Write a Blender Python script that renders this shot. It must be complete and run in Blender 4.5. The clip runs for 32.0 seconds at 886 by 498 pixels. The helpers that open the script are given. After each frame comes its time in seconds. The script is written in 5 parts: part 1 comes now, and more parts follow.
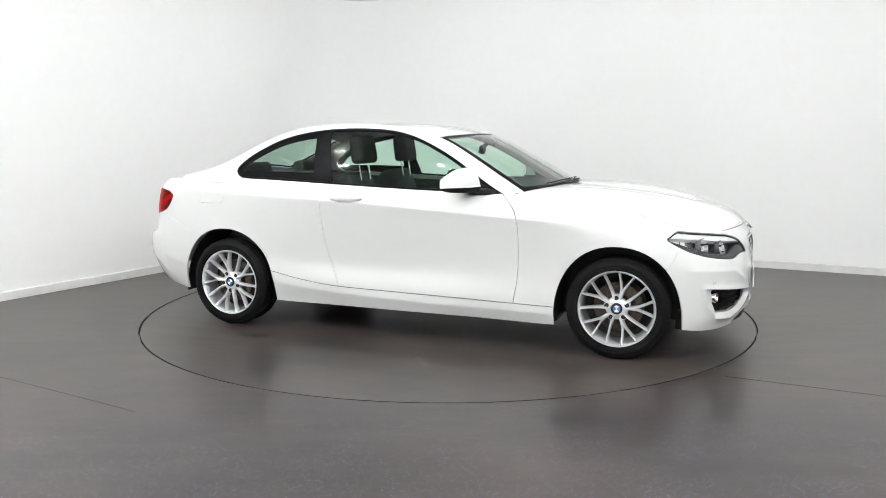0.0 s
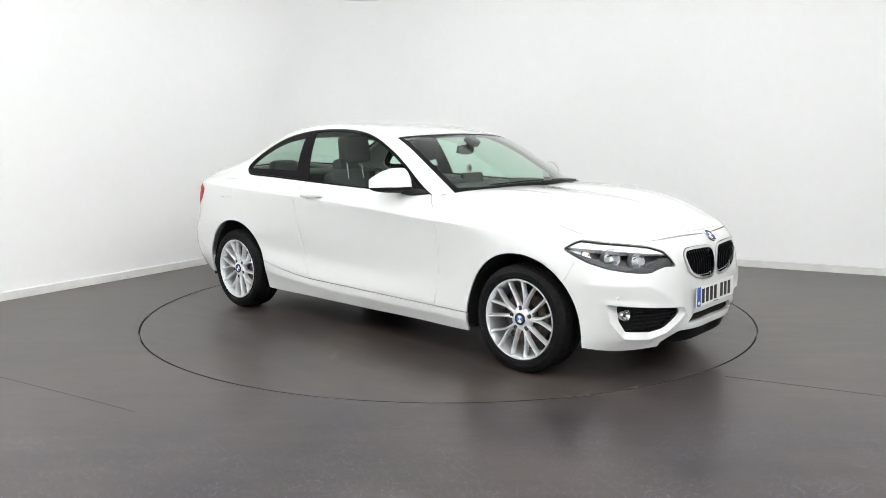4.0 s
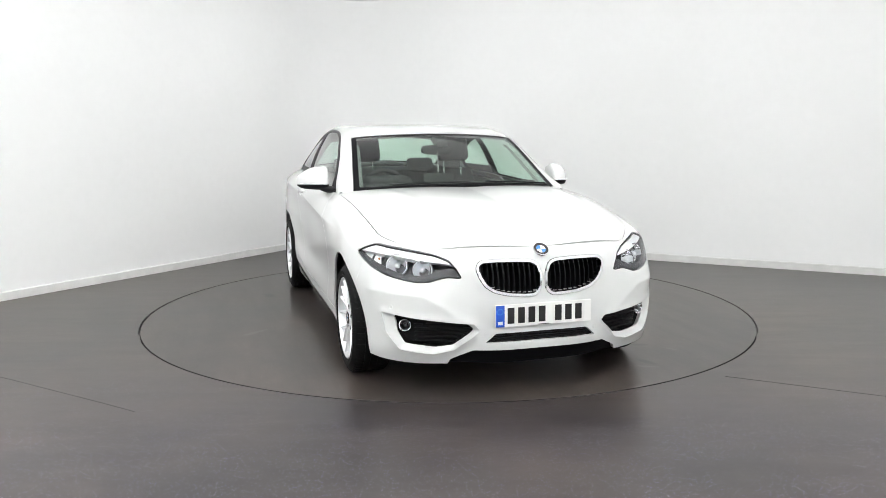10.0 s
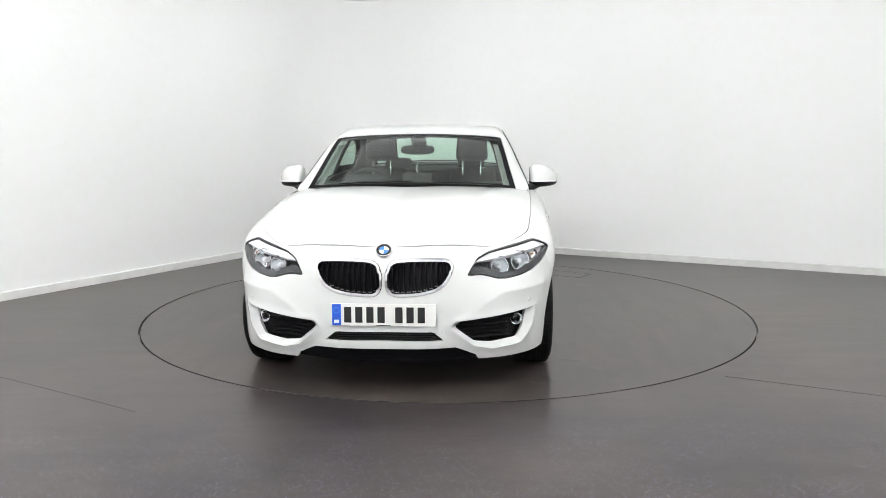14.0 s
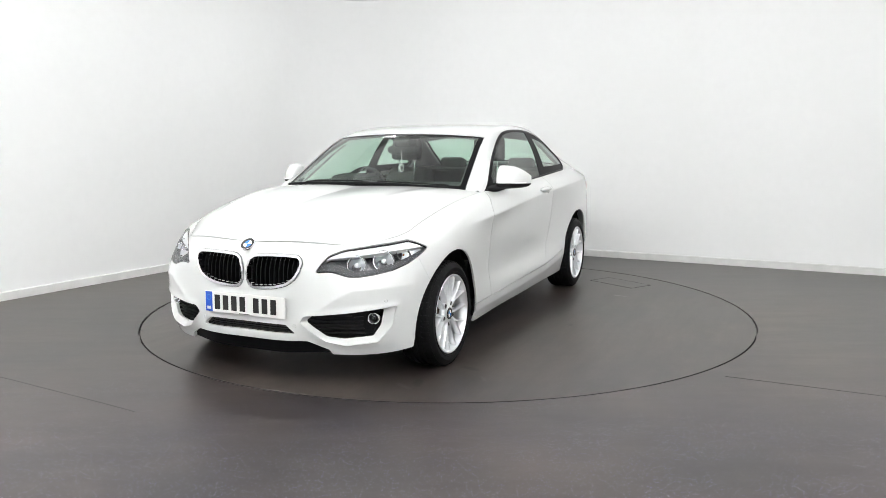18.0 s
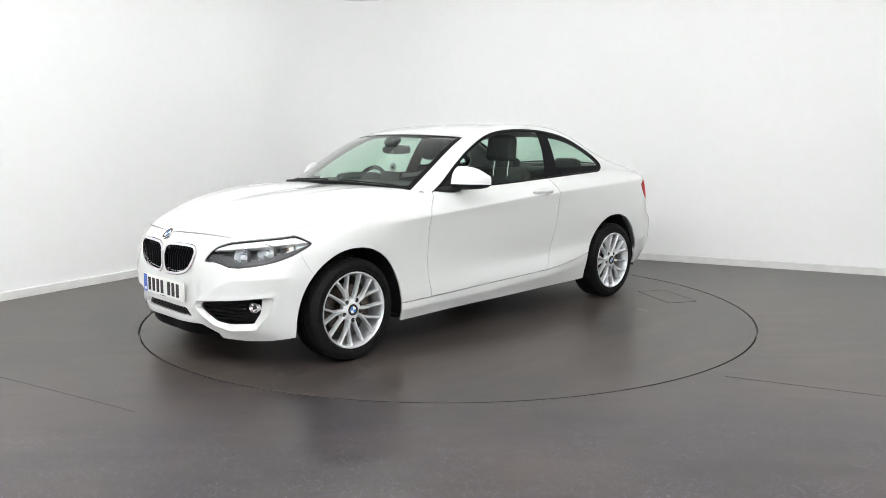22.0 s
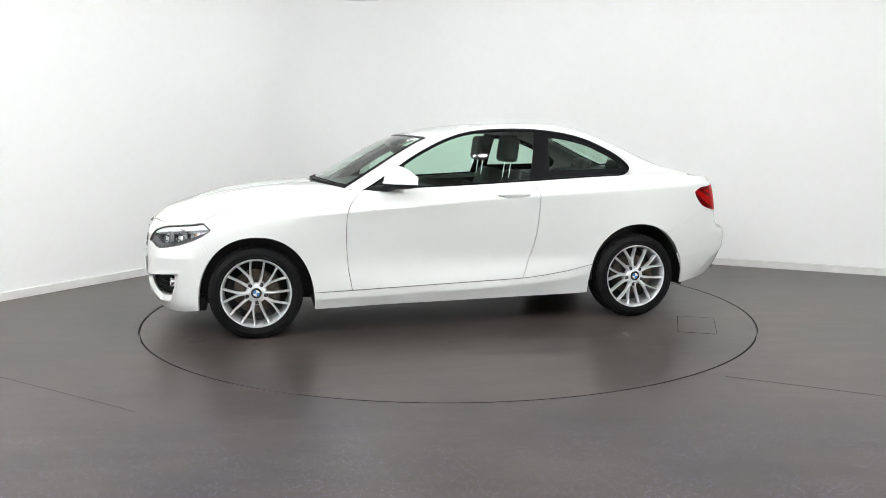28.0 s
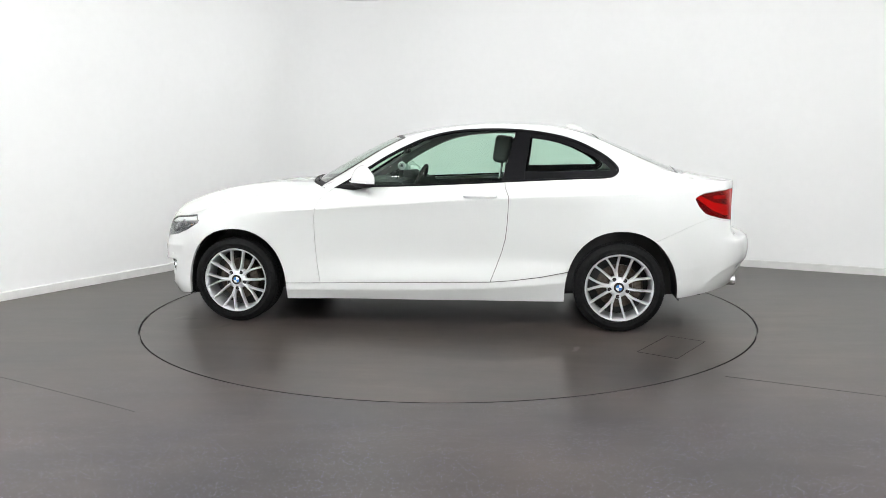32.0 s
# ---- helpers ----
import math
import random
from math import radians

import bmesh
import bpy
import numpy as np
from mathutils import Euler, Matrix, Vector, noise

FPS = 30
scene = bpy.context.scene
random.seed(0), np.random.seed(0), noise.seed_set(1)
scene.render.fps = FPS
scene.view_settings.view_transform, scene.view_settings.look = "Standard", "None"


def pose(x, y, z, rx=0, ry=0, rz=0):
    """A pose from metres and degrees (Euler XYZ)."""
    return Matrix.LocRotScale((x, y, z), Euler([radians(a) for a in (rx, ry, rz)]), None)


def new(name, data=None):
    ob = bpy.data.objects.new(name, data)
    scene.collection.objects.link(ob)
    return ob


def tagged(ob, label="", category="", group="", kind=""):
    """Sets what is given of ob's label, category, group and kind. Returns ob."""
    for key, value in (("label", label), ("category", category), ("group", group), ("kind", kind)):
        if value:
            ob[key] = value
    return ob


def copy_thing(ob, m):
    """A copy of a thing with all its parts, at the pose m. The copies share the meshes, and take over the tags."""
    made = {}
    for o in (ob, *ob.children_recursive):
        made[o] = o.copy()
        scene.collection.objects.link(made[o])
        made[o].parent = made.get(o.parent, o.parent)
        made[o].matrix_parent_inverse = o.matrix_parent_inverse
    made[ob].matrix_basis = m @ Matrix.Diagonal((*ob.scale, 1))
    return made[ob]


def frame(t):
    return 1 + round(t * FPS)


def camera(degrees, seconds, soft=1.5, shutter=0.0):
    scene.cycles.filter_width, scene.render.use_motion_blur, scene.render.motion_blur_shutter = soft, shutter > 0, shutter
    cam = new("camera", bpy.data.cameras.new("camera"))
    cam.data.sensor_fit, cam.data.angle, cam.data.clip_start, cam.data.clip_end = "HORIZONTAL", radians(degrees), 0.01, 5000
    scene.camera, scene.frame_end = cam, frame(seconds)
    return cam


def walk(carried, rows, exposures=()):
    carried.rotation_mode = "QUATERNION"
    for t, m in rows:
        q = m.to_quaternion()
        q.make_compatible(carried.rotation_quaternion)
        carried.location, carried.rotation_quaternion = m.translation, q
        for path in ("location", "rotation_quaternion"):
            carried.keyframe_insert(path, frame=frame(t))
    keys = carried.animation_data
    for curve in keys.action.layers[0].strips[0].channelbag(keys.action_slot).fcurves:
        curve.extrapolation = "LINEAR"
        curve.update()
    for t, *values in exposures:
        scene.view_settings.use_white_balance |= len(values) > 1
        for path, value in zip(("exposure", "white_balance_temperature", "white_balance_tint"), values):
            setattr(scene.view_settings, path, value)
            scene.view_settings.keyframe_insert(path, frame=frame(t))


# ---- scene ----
SECONDS = 32.0
cam = camera(60.0, SECONDS, soft=0.6)
walk(cam, [(0.0, pose(0, -5.8985, 1.2777, 82.041, 0.210, 0.296)), (SECONDS, pose(0, -5.8985, 1.2777, 82.041, 0.210, 0.296))],
     exposures=[(0.0, -0.31), (SECONDS, -0.31)])

# the turntable turns at a steady rate, clockwise seen from above
TURN_START, TURN_RATE = -20.362, -5.2088
CAR_ON_TABLE = (1.4457, -0.1913, 0.0208)

world = bpy.data.worlds.new("studio_world")
world.use_nodes = True
world.node_tree.nodes["Background"].inputs["Color"].default_value = (1, 1, 1, 1)
world.node_tree.nodes["Background"].inputs["Strength"].default_value = 0.0
scene.world = world
PANEL_POWER = 392.0
FILL_POWER = 1.12

# ---- materials ----


def material(name, color=(0.8, 0.8, 0.8), rough=0.5, metal=0.0, coat=0.0, coat_rough=0.03, spec=0.5, glow=None, power=0.0,
             trans=0.0, ior=1.45):
    m = bpy.data.materials.new(name)
    m.use_nodes = True
    b = m.node_tree.nodes["Principled BSDF"]
    b.inputs["Base Color"].default_value = (*color, 1)
    b.inputs["Roughness"].default_value = rough
    b.inputs["Metallic"].default_value = metal
    b.inputs["Coat Weight"].default_value = coat
    b.inputs["Coat Roughness"].default_value = coat_rough
    b.inputs["Specular IOR Level"].default_value = spec
    b.inputs["Transmission Weight"].default_value = trans
    b.inputs["IOR"].default_value = ior
    if glow:
        b.inputs["Emission Color"].default_value = (*glow, 1)
        b.inputs["Emission Strength"].default_value = power
    return m


def node(m, kind, **values):
    n = m.node_tree.nodes.new(kind)
    for key, value in values.items():
        n.inputs[key.replace("_", " ")].default_value = value
    return n


def wire(m, a, out, b, into):
    m.node_tree.links.new(a.outputs[out], b.inputs[into])


def grain(m, scale, low, high, strength=0.0, detail=6.0, rough=None, distance=0.002, second=0.0):
    """Varies the colour between low and high with two scales of noise, with a fine bump and an uneven gloss."""
    b = m.node_tree.nodes["Principled BSDF"]
    co = node(m, "ShaderNodeTexCoord")
    n = node(m, "ShaderNodeTexNoise", Scale=scale, Detail=detail)
    wire(m, co, "Object", n, "Vector")
    fac = n
    out = "Fac"
    if second:
        n2 = node(m, "ShaderNodeTexNoise", Scale=scale / second, Detail=3.0)
        wire(m, co, "Object", n2, "Vector")
        mix = node(m, "ShaderNodeMath")
        mix.operation = "MULTIPLY"
        wire(m, n, "Fac", mix, 0)
        wire(m, n2, "Fac", mix, 1)
        dbl = node(m, "ShaderNodeMath")
        dbl.operation = "MULTIPLY"
        dbl.inputs[1].default_value = 2.0
        wire(m, mix, 0, dbl, 0)
        fac, out = dbl, 0
    ramp = node(m, "ShaderNodeValToRGB")
    ramp.color_ramp.elements[0].position, ramp.color_ramp.elements[1].position = 0.3, 0.7
    ramp.color_ramp.elements[0].color, ramp.color_ramp.elements[1].color = (*low, 1), (*high, 1)
    wire(m, fac, out, ramp, "Fac")
    wire(m, ramp, "Color", b, "Base Color")
    if strength:
        bump = node(m, "ShaderNodeBump", Strength=strength, Distance=distance)
        wire(m, n, "Fac", bump, "Height")
        wire(m, bump, "Normal", b, "Normal")
    if rough:
        rr = node(m, "ShaderNodeMapRange")
        rr.inputs["To Min"].default_value, rr.inputs["To Max"].default_value = rough
        wire(m, fac, out, rr, "Value")
        wire(m, rr, "Result", b, "Roughness")
    return m


def floor_material(name, patch=1.0, marks=(), rarity=0.66):
    """Dark grey vinyl with broad worn patches, fine marbling and small pale blue and white flecks."""
    m = material(name, (0.06, 0.057, 0.057), 0.32, spec=0.50)
    b = m.node_tree.nodes["Principled BSDF"]
    co = node(m, "ShaderNodeTexCoord")
    big = node(m, "ShaderNodeTexNoise", Scale=0.62 * patch, Detail=7.0, Roughness=0.68)
    fine = node(m, "ShaderNodeTexNoise", Scale=9.0, Detail=8.0, Roughness=0.65)
    for n in (big, fine):
        wire(m, co, "Object", n, "Vector")
    ramp = node(m, "ShaderNodeValToRGB")
    ramp.color_ramp.elements[0].position, ramp.color_ramp.elements[1].position = 0.35, 0.68
    ramp.color_ramp.elements[0].color, ramp.color_ramp.elements[1].color = (0.0262, 0.0228, 0.0230, 1), (0.068, 0.0550, 0.0470, 1)
    wire(m, big, "Fac", ramp, "Fac")
    mar = node(m, "ShaderNodeMapRange")
    mar.inputs["To Min"].default_value, mar.inputs["To Max"].default_value = 0.80, 1.20
    wire(m, fine, "Fac", mar, "Value")
    mul = node(m, "ShaderNodeMix")
    mul.data_type, mul.blend_type = "RGBA", "MULTIPLY"
    mul.inputs["Factor"].default_value = 1.0
    # long faint smears across the sheet
    lie = node(m, "ShaderNodeMapping")
    lie.inputs["Rotation"].default_value = (0, 0, radians(24))
    lie.inputs["Scale"].default_value = (0.7, 3.6, 1)
    wire(m, co, "Object", lie, "Vector")
    smear = node(m, "ShaderNodeTexNoise", Scale=1.7, Detail=6.0, Roughness=0.7)
    wire(m, lie, "Vector", smear, "Vector")
    sm = node(m, "ShaderNodeMapRange")
    sm.inputs["From Min"].default_value, sm.inputs["From Max"].default_value = 0.3, 0.7
    sm.inputs["To Min"].default_value, sm.inputs["To Max"].default_value = 0.70, 1.32
    wire(m, smear, "Fac", sm, "Value")
    prod = node(m, "ShaderNodeMath")
    prod.operation = "MULTIPLY"
    wire(m, mar, "Result", prod, 0)
    wire(m, sm, "Result", prod, 1)
    wire(m, ramp, "Color", mul, 6)
    wire(m, prod, 0, mul, 7)
    vor = node(m, "ShaderNodeTexVoronoi", Scale=108.0)
    vor.voronoi_dimensions = "2D"
    stir = node(m, "ShaderNodeTexNoise", Scale=31.0, Detail=2.0)
    wire(m, co, "Object", stir, "Vector")
    sway = node(m, "ShaderNodeMix")
    sway.data_type, sway.blend_type = "RGBA", "ADD"
    sway.inputs["Factor"].default_value = 0.006
    wire(m, co, "Object", sway, 6)
    wire(m, stir, "Color", sway, 7)
    wire(m, sway, 2, vor, "Vector")
    near = node(m, "ShaderNodeMath")
    near.operation = "LESS_THAN"
    near.inputs[1].default_value = 0.25
    wire(m, vor, "Distance", near, 0)
    sep = node(m, "ShaderNodeSeparateColor")
    wire(m, vor, "Color", sep, "Color")
    rare = node(m, "ShaderNodeMath")
    rare.operation = "GREATER_THAN"
    rare.inputs[1].default_value = rarity
    wire(m, sep, "Red", rare, 0)
    both = node(m, "ShaderNodeMath")
    both.operation = "MULTIPLY"
    wire(m, near, 0, both, 0)
    wire(m, rare, 0, both, 1)
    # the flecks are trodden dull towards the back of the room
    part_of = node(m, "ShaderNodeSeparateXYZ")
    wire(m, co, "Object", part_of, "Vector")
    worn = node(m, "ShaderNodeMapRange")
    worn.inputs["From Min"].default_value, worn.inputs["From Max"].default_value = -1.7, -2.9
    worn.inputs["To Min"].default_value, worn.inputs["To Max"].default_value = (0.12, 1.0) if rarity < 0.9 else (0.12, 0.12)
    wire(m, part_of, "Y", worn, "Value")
    seen = node(m, "ShaderNodeMath")
    seen.operation = "MULTIPLY"
    wire(m, both, 0, seen, 0)
    drift = node(m, "ShaderNodeTexNoise", Scale=3.2, Detail=5.0, Roughness=0.6)
    wire(m, co, "Object", drift, "Vector")
    thin = node(m, "ShaderNodeMapRange")
    thin.inputs["From Min"].default_value, thin.inputs["From Max"].default_value = 0.36, 0.62
    thin.inputs["To Min"].default_value, thin.inputs["To Max"].default_value = 0.12, 1.0
    wire(m, drift, "Fac", thin, "Value")
    left = node(m, "ShaderNodeMath")
    left.operation = "MULTIPLY"
    faint = node(m, "ShaderNodeMath")
    faint.operation = "POWER"
    faint.inputs[1].default_value = 1.5
    wire(m, sep, "Blue", faint, 0)
    dim = node(m, "ShaderNodeMath")
    dim.operation = "MULTIPLY"
    wire(m, faint, 0, dim, 0)
    wire(m, thin, "Result", dim, 1)
    wire(m, worn, "Result", left, 0)
    wire(m, dim, 0, left, 1)
    wire(m, left, 0, seen, 1)
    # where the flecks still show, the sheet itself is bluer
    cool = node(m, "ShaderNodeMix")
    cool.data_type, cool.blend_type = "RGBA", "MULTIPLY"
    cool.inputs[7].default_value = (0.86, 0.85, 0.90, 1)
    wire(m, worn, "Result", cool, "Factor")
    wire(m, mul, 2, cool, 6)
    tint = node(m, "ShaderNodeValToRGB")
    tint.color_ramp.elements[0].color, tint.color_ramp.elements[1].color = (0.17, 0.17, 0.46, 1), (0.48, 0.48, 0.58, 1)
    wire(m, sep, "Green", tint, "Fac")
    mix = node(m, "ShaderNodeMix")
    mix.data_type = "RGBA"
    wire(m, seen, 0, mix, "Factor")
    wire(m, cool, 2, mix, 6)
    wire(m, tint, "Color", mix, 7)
    last = mix
    for x, y, a, c, turn, colour, strength in marks:
        mp = node(m, "ShaderNodeMapping")
        mp.vector_type = "TEXTURE"
        mp.inputs["Location"].default_value = (x, y, 0)
        mp.inputs["Rotation"].default_value = (0, 0, radians(turn))
        mp.inputs["Scale"].default_value = (a, c, 1)
        wire(m, co, "Object", mp, "Vector")
        ln = node(m, "ShaderNodeVectorMath")
        ln.operation = "LENGTH"
        wire(m, mp, "Vector", ln, 0)
        wob = node(m, "ShaderNodeTexNoise", Scale=22.0, Detail=4.0)
        wire(m, co, "Object", wob, "Vector")
        ad = node(m, "ShaderNodeMath")
        ad.operation = "MULTIPLY_ADD"
        ad.inputs[1].default_value = 1.6
        wire(m, wob, "Fac", ad, 0)
        wire(m, ln, "Value", ad, 2)
        fade = node(m, "ShaderNodeMapRange")
        fade.inputs["From Min"].default_value, fade.inputs["From Max"].default_value = 1.3, 1.9
        fade.inputs["To Min"].default_value, fade.inputs["To Max"].default_value = strength, 0.0
        wire(m, ad, 0, fade, "Value")
        mk = node(m, "ShaderNodeMix")
        mk.data_type = "RGBA"
        mk.inputs[7].default_value = (*colour, 1)
        wire(m, fade, "Result", mk, "Factor")
        wire(m, last, 2, mk, 6)
        last = mk
    wire(m, last, 2, b, "Base Color")
    rr = node(m, "ShaderNodeMapRange")
    rr.inputs["To Min"].default_value, rr.inputs["To Max"].default_value = 0.285, 0.36
    wire(m, big, "Fac", rr, "Value")
    wire(m, rr, "Result", b, "Roughness")
    bump = node(m, "ShaderNodeBump", Strength=0.12, Distance=0.001)
    wire(m, fine, "Fac", bump, "Height")
    wire(m, bump, "Normal", b, "Normal")
    return m


M_WALL = grain(material("white_wall_paint", (0.8, 0.8, 0.8), 0.75), 14.0, (0.895, 0.90, 0.90), (0.91, 0.915, 0.915), 0.04, second=12.0)
M_CEIL = grain(material("white_ceiling_paint", (0.8, 0.8, 0.8), 0.8), 20.0, (0.78, 0.78, 0.78), (0.82, 0.82, 0.82), 0.03)
M_SKIRT = grain(material("skirting_white", (0.75, 0.75, 0.74), 0.4), 10.0, (0.70, 0.70, 0.69), (0.78, 0.78, 0.77), 0.02)
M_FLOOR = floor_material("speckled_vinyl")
# oily marks and pale scuffs on the turntable: place, half length and width, turn, colour, strength
MARKS = [(1.82, .64, .075, .035, 20, (0.012, 0.012, 0.012), .9), (1.47, .80, .06, .03, 70, (0.015, 0.015, 0.014), .8), (.22, 1.05, .035, .018, 10, (0.012, 0.012, 0.012), .9),
         (-.88, -1.30, .10, .05, 15, (0.012, 0.012, 0.013), .9), (1.90, .59, .07, .02, 60, (0.20, 0.20, 0.20), .15), (1.62, .94, .06, .015, 40, (0.16, 0.16, 0.16), .15),
         (-.70, -2.09, .055, .006, 40, (0.010, 0.010, 0.010), .9), (-.95, 1.15, .07, .02, 75, (0.20, 0.19, 0.18), .5), (.4, -1.5, .12, .03, 130, (0.11, 0.105, 0.10), .4)]
M_TABLE = floor_material("speckled_vinyl_turntable", 1.3, MARKS, 0.93)
M_SEAM = material("seam_filler", (0.03, 0.028, 0.027), 0.6)
M_GAP = material("dark_gap", (0.012, 0.012, 0.012), 0.8)
M_PANEL = material("light_panel", (0.9, 0.9, 0.9), 0.5, glow=(0.993, 1.0, 0.992), power=PANEL_POWER)
M_LIGHTSHEET = material("light_sheet", (0.85, 0.85, 0.85), 0.6, glow=(0.993, 1.0, 0.992), power=FILL_POWER)
M_PAINT = material("white_car_paint", (0.665, 0.677, 0.671), 0.38, coat=1.0, coat_rough=0.03)
M_BLACK = grain(material("black_trim_plastic", (0.02, 0.02, 0.02), 0.5, spec=0.15), 300.0, (0.010, 0.010, 0.011), (0.018, 0.018, 0.019), 0.1, distance=0.0005)
M_TYRE = grain(material("tyre_rubber", (0.02, 0.02, 0.02), 0.62, spec=0.12), 60.0, (0.005, 0.005, 0.0055), (0.010, 0.010, 0.0105), 0.2, distance=0.001)
M_CHROME = material("chrome", (0.82, 0.82, 0.84), 0.10, 1.0)
M_ALLOY = material("silver_alloy", (0.82, 0.83, 0.85), 0.28, 0.70, coat=0.5)


def thin_glass(name, tint, sheen=0.014, graze=1.15):
    """Pane: clear tinted see-through with a mirror sheen that grows at grazing angles."""
    m = bpy.data.materials.new(name)
    m.use_nodes = True
    nt = m.node_tree
    nt.nodes.remove(nt.nodes["Principled BSDF"])
    tr = node(m, "ShaderNodeBsdfTransparent", Color=(*tint, 1))
    gl = node(m, "ShaderNodeBsdfGlossy", Color=(1, 1, 1, 1), Roughness=0.01)
    lw = node(m, "ShaderNodeLayerWeight", Blend=0.5)
    pw = node(m, "ShaderNodeMath")
    pw.operation = "POWER"
    pw.inputs[1].default_value = 4.8
    wire(m, lw, "Facing", pw, 0)
    fr = node(m, "ShaderNodeMath")
    fr.operation = "MULTIPLY_ADD"
    fr.inputs[1].default_value, fr.inputs[2].default_value = graze, sheen
    fr.use_clamp = True
    wire(m, pw, 0, fr, 0)
    mix = node(m, "ShaderNodeMixShader")
    wire(m, fr, 0, mix, "Fac")
    wire(m, tr, "BSDF", mix, 1)
    wire(m, gl, "BSDF", mix, 2)
    wire(m, mix, "Shader", nt.nodes["Material Output"], "Surface")
    return m


M_PANE = thin_glass("green_tinted_glass", (0.735, 0.885, 0.80))
M_LENS = thin_glass("clear_lamp_cover", (0.93, 0.94, 0.95), graze=0.55)

# ---- mesh helpers ----


def mesh_of(name, verts, faces, mat, normals=None, smooth=True):
    me = bpy.data.meshes.new(name)
    me.from_pydata([tuple(map(float, v)) for v in verts], [], [tuple(map(int, f)) for f in faces])
    me.validate()
    me.materials.append(mat)
    if smooth:
        me.polygons.foreach_set("use_smooth", [True] * len(me.polygons))
    if normals is not None and len(normals) == len(me.vertices):
        me.normals_split_custom_set_from_vertices([tuple(map(float, n)) for n in normals])
    return me


def from_bm(name, bm, mat, smooth=None):
    me = bpy.data.meshes.new(name)
    bm.normal_update()
    bm.to_mesh(me)
    bm.free()
    me.materials.append(mat)
    if smooth is not None:
        me.polygons.foreach_set("use_smooth", [True] * len(me.polygons))
        me.set_sharp_from_angle(angle=radians(smooth))
    return me


def part(name, me, parent, label="", m=None):
    ob = new(name, me)
    ob.parent = parent
    if m is not None:
        ob.matrix_basis = m
    if label:
        ob["label"] = label
    return ob


def box_bm(x0, x1, y0, y1, z0, z1, bevel=0.0, seg=2):
    bm = bmesh.new()
    bmesh.ops.create_cube(bm, size=1.0, matrix=Matrix.Translation(((x0 + x1) / 2, (y0 + y1) / 2, (z0 + z1) / 2)) @ Matrix.Diagonal((x1 - x0, y1 - y0, z1 - z0, 1)))
    if bevel:
        bmesh.ops.bevel(bm, geom=list(bm.edges), offset=bevel, segments=seg, affect="EDGES", profile=0.6)
    return bm


def lathe_bm(profile, seg=64, axis="Y"):
    """Turns (radius, along) pairs round the axis."""
    bm = bmesh.new()
    rings = []
    for r, a in profile:
        ring = []
        for i in range(seg):
            t = 2 * math.pi * i / seg
            c, s = r * math.cos(t), r * math.sin(t)
            ring.append(bm.verts.new((c, a, s) if axis == "Y" else (c, s, a) if axis == "Z" else (a, c, s)))
        rings.append(ring)
    for p, q in zip(rings, rings[1:]):
        for i in range(seg):
            bm.faces.new((p[i], p[(i + 1) % seg], q[(i + 1) % seg], q[i]))
    bmesh.ops.recalc_face_normals(bm, faces=bm.faces)
    return bm


def tube_bm(pts, r, seg=8, closed=False, flat=1.0):
    bm = bmesh.new()
    pts = [Vector(p) for p in pts]
    n = len(pts)
    rings = []
    for i, p in enumerate(pts):
        a = pts[(i - 1) % n] if closed or i else pts[i]
        b = pts[(i + 1) % n] if closed or i < n - 1 else pts[i]
        d = (b - a).normalized()
        s = d.cross(Vector((0, 0, 1)))
        if s.length < 1e-3:
            s = d.cross(Vector((0, 1, 0)))
        s.normalize()
        t = s.cross(d)
        rr = r[i] if isinstance(r, (list, tuple)) else r
        rings.append([bm.verts.new(p + s * rr * math.cos(2 * math.pi * k / seg) + t * rr * flat * math.sin(2 * math.pi * k / seg)) for k in range(seg)])
    for i in range(n if closed else n - 1):
        a, b = rings[i], rings[(i + 1) % n]
        for k in range(seg):
            bm.faces.new((a[k], a[(k + 1) % seg], b[(k + 1) % seg], b[k]))
    if not closed:
        bm.faces.new(rings[0][::-1])
        bm.faces.new(rings[-1])
    bmesh.ops.recalc_face_normals(bm, faces=bm.faces)
    return bm


# ---- the room ----
ROOM_H = 4.4
LEFT_DIR = Vector((0.4985, 0.8669, 0)).normalized()
RIGHT_DIR = Vector((0.8875, -0.4608, 0)).normalized()


def room_outline():
    """Inner outline of the room on the floor, counter-clockwise, its far corner rounded."""
    a, b = Vector((-2.926, 1.505, 0)), Vector((3.041, 1.898, 0))
    k = ((b - a).cross(RIGHT_DIR)).z / (LEFT_DIR.cross(RIGHT_DIR)).z
    corner = a + LEFT_DIR * k
    r = 1.1
    p, q = corner - LEFT_DIR * r, corner + RIGHT_DIR * r
    pts = [corner + RIGHT_DIR * 8.6]
    for i in range(17):
        t = i / 16
        pts.append(q * (1 - t) ** 2 + corner * 2 * t * (1 - t) + p * t ** 2)
    pts.append(corner - LEFT_DIR * 10.4)
    pts.append(corner - LEFT_DIR * 10.4 + RIGHT_DIR * 8.6)
    return pts, corner


OUTLINE, CORNER = room_outline()


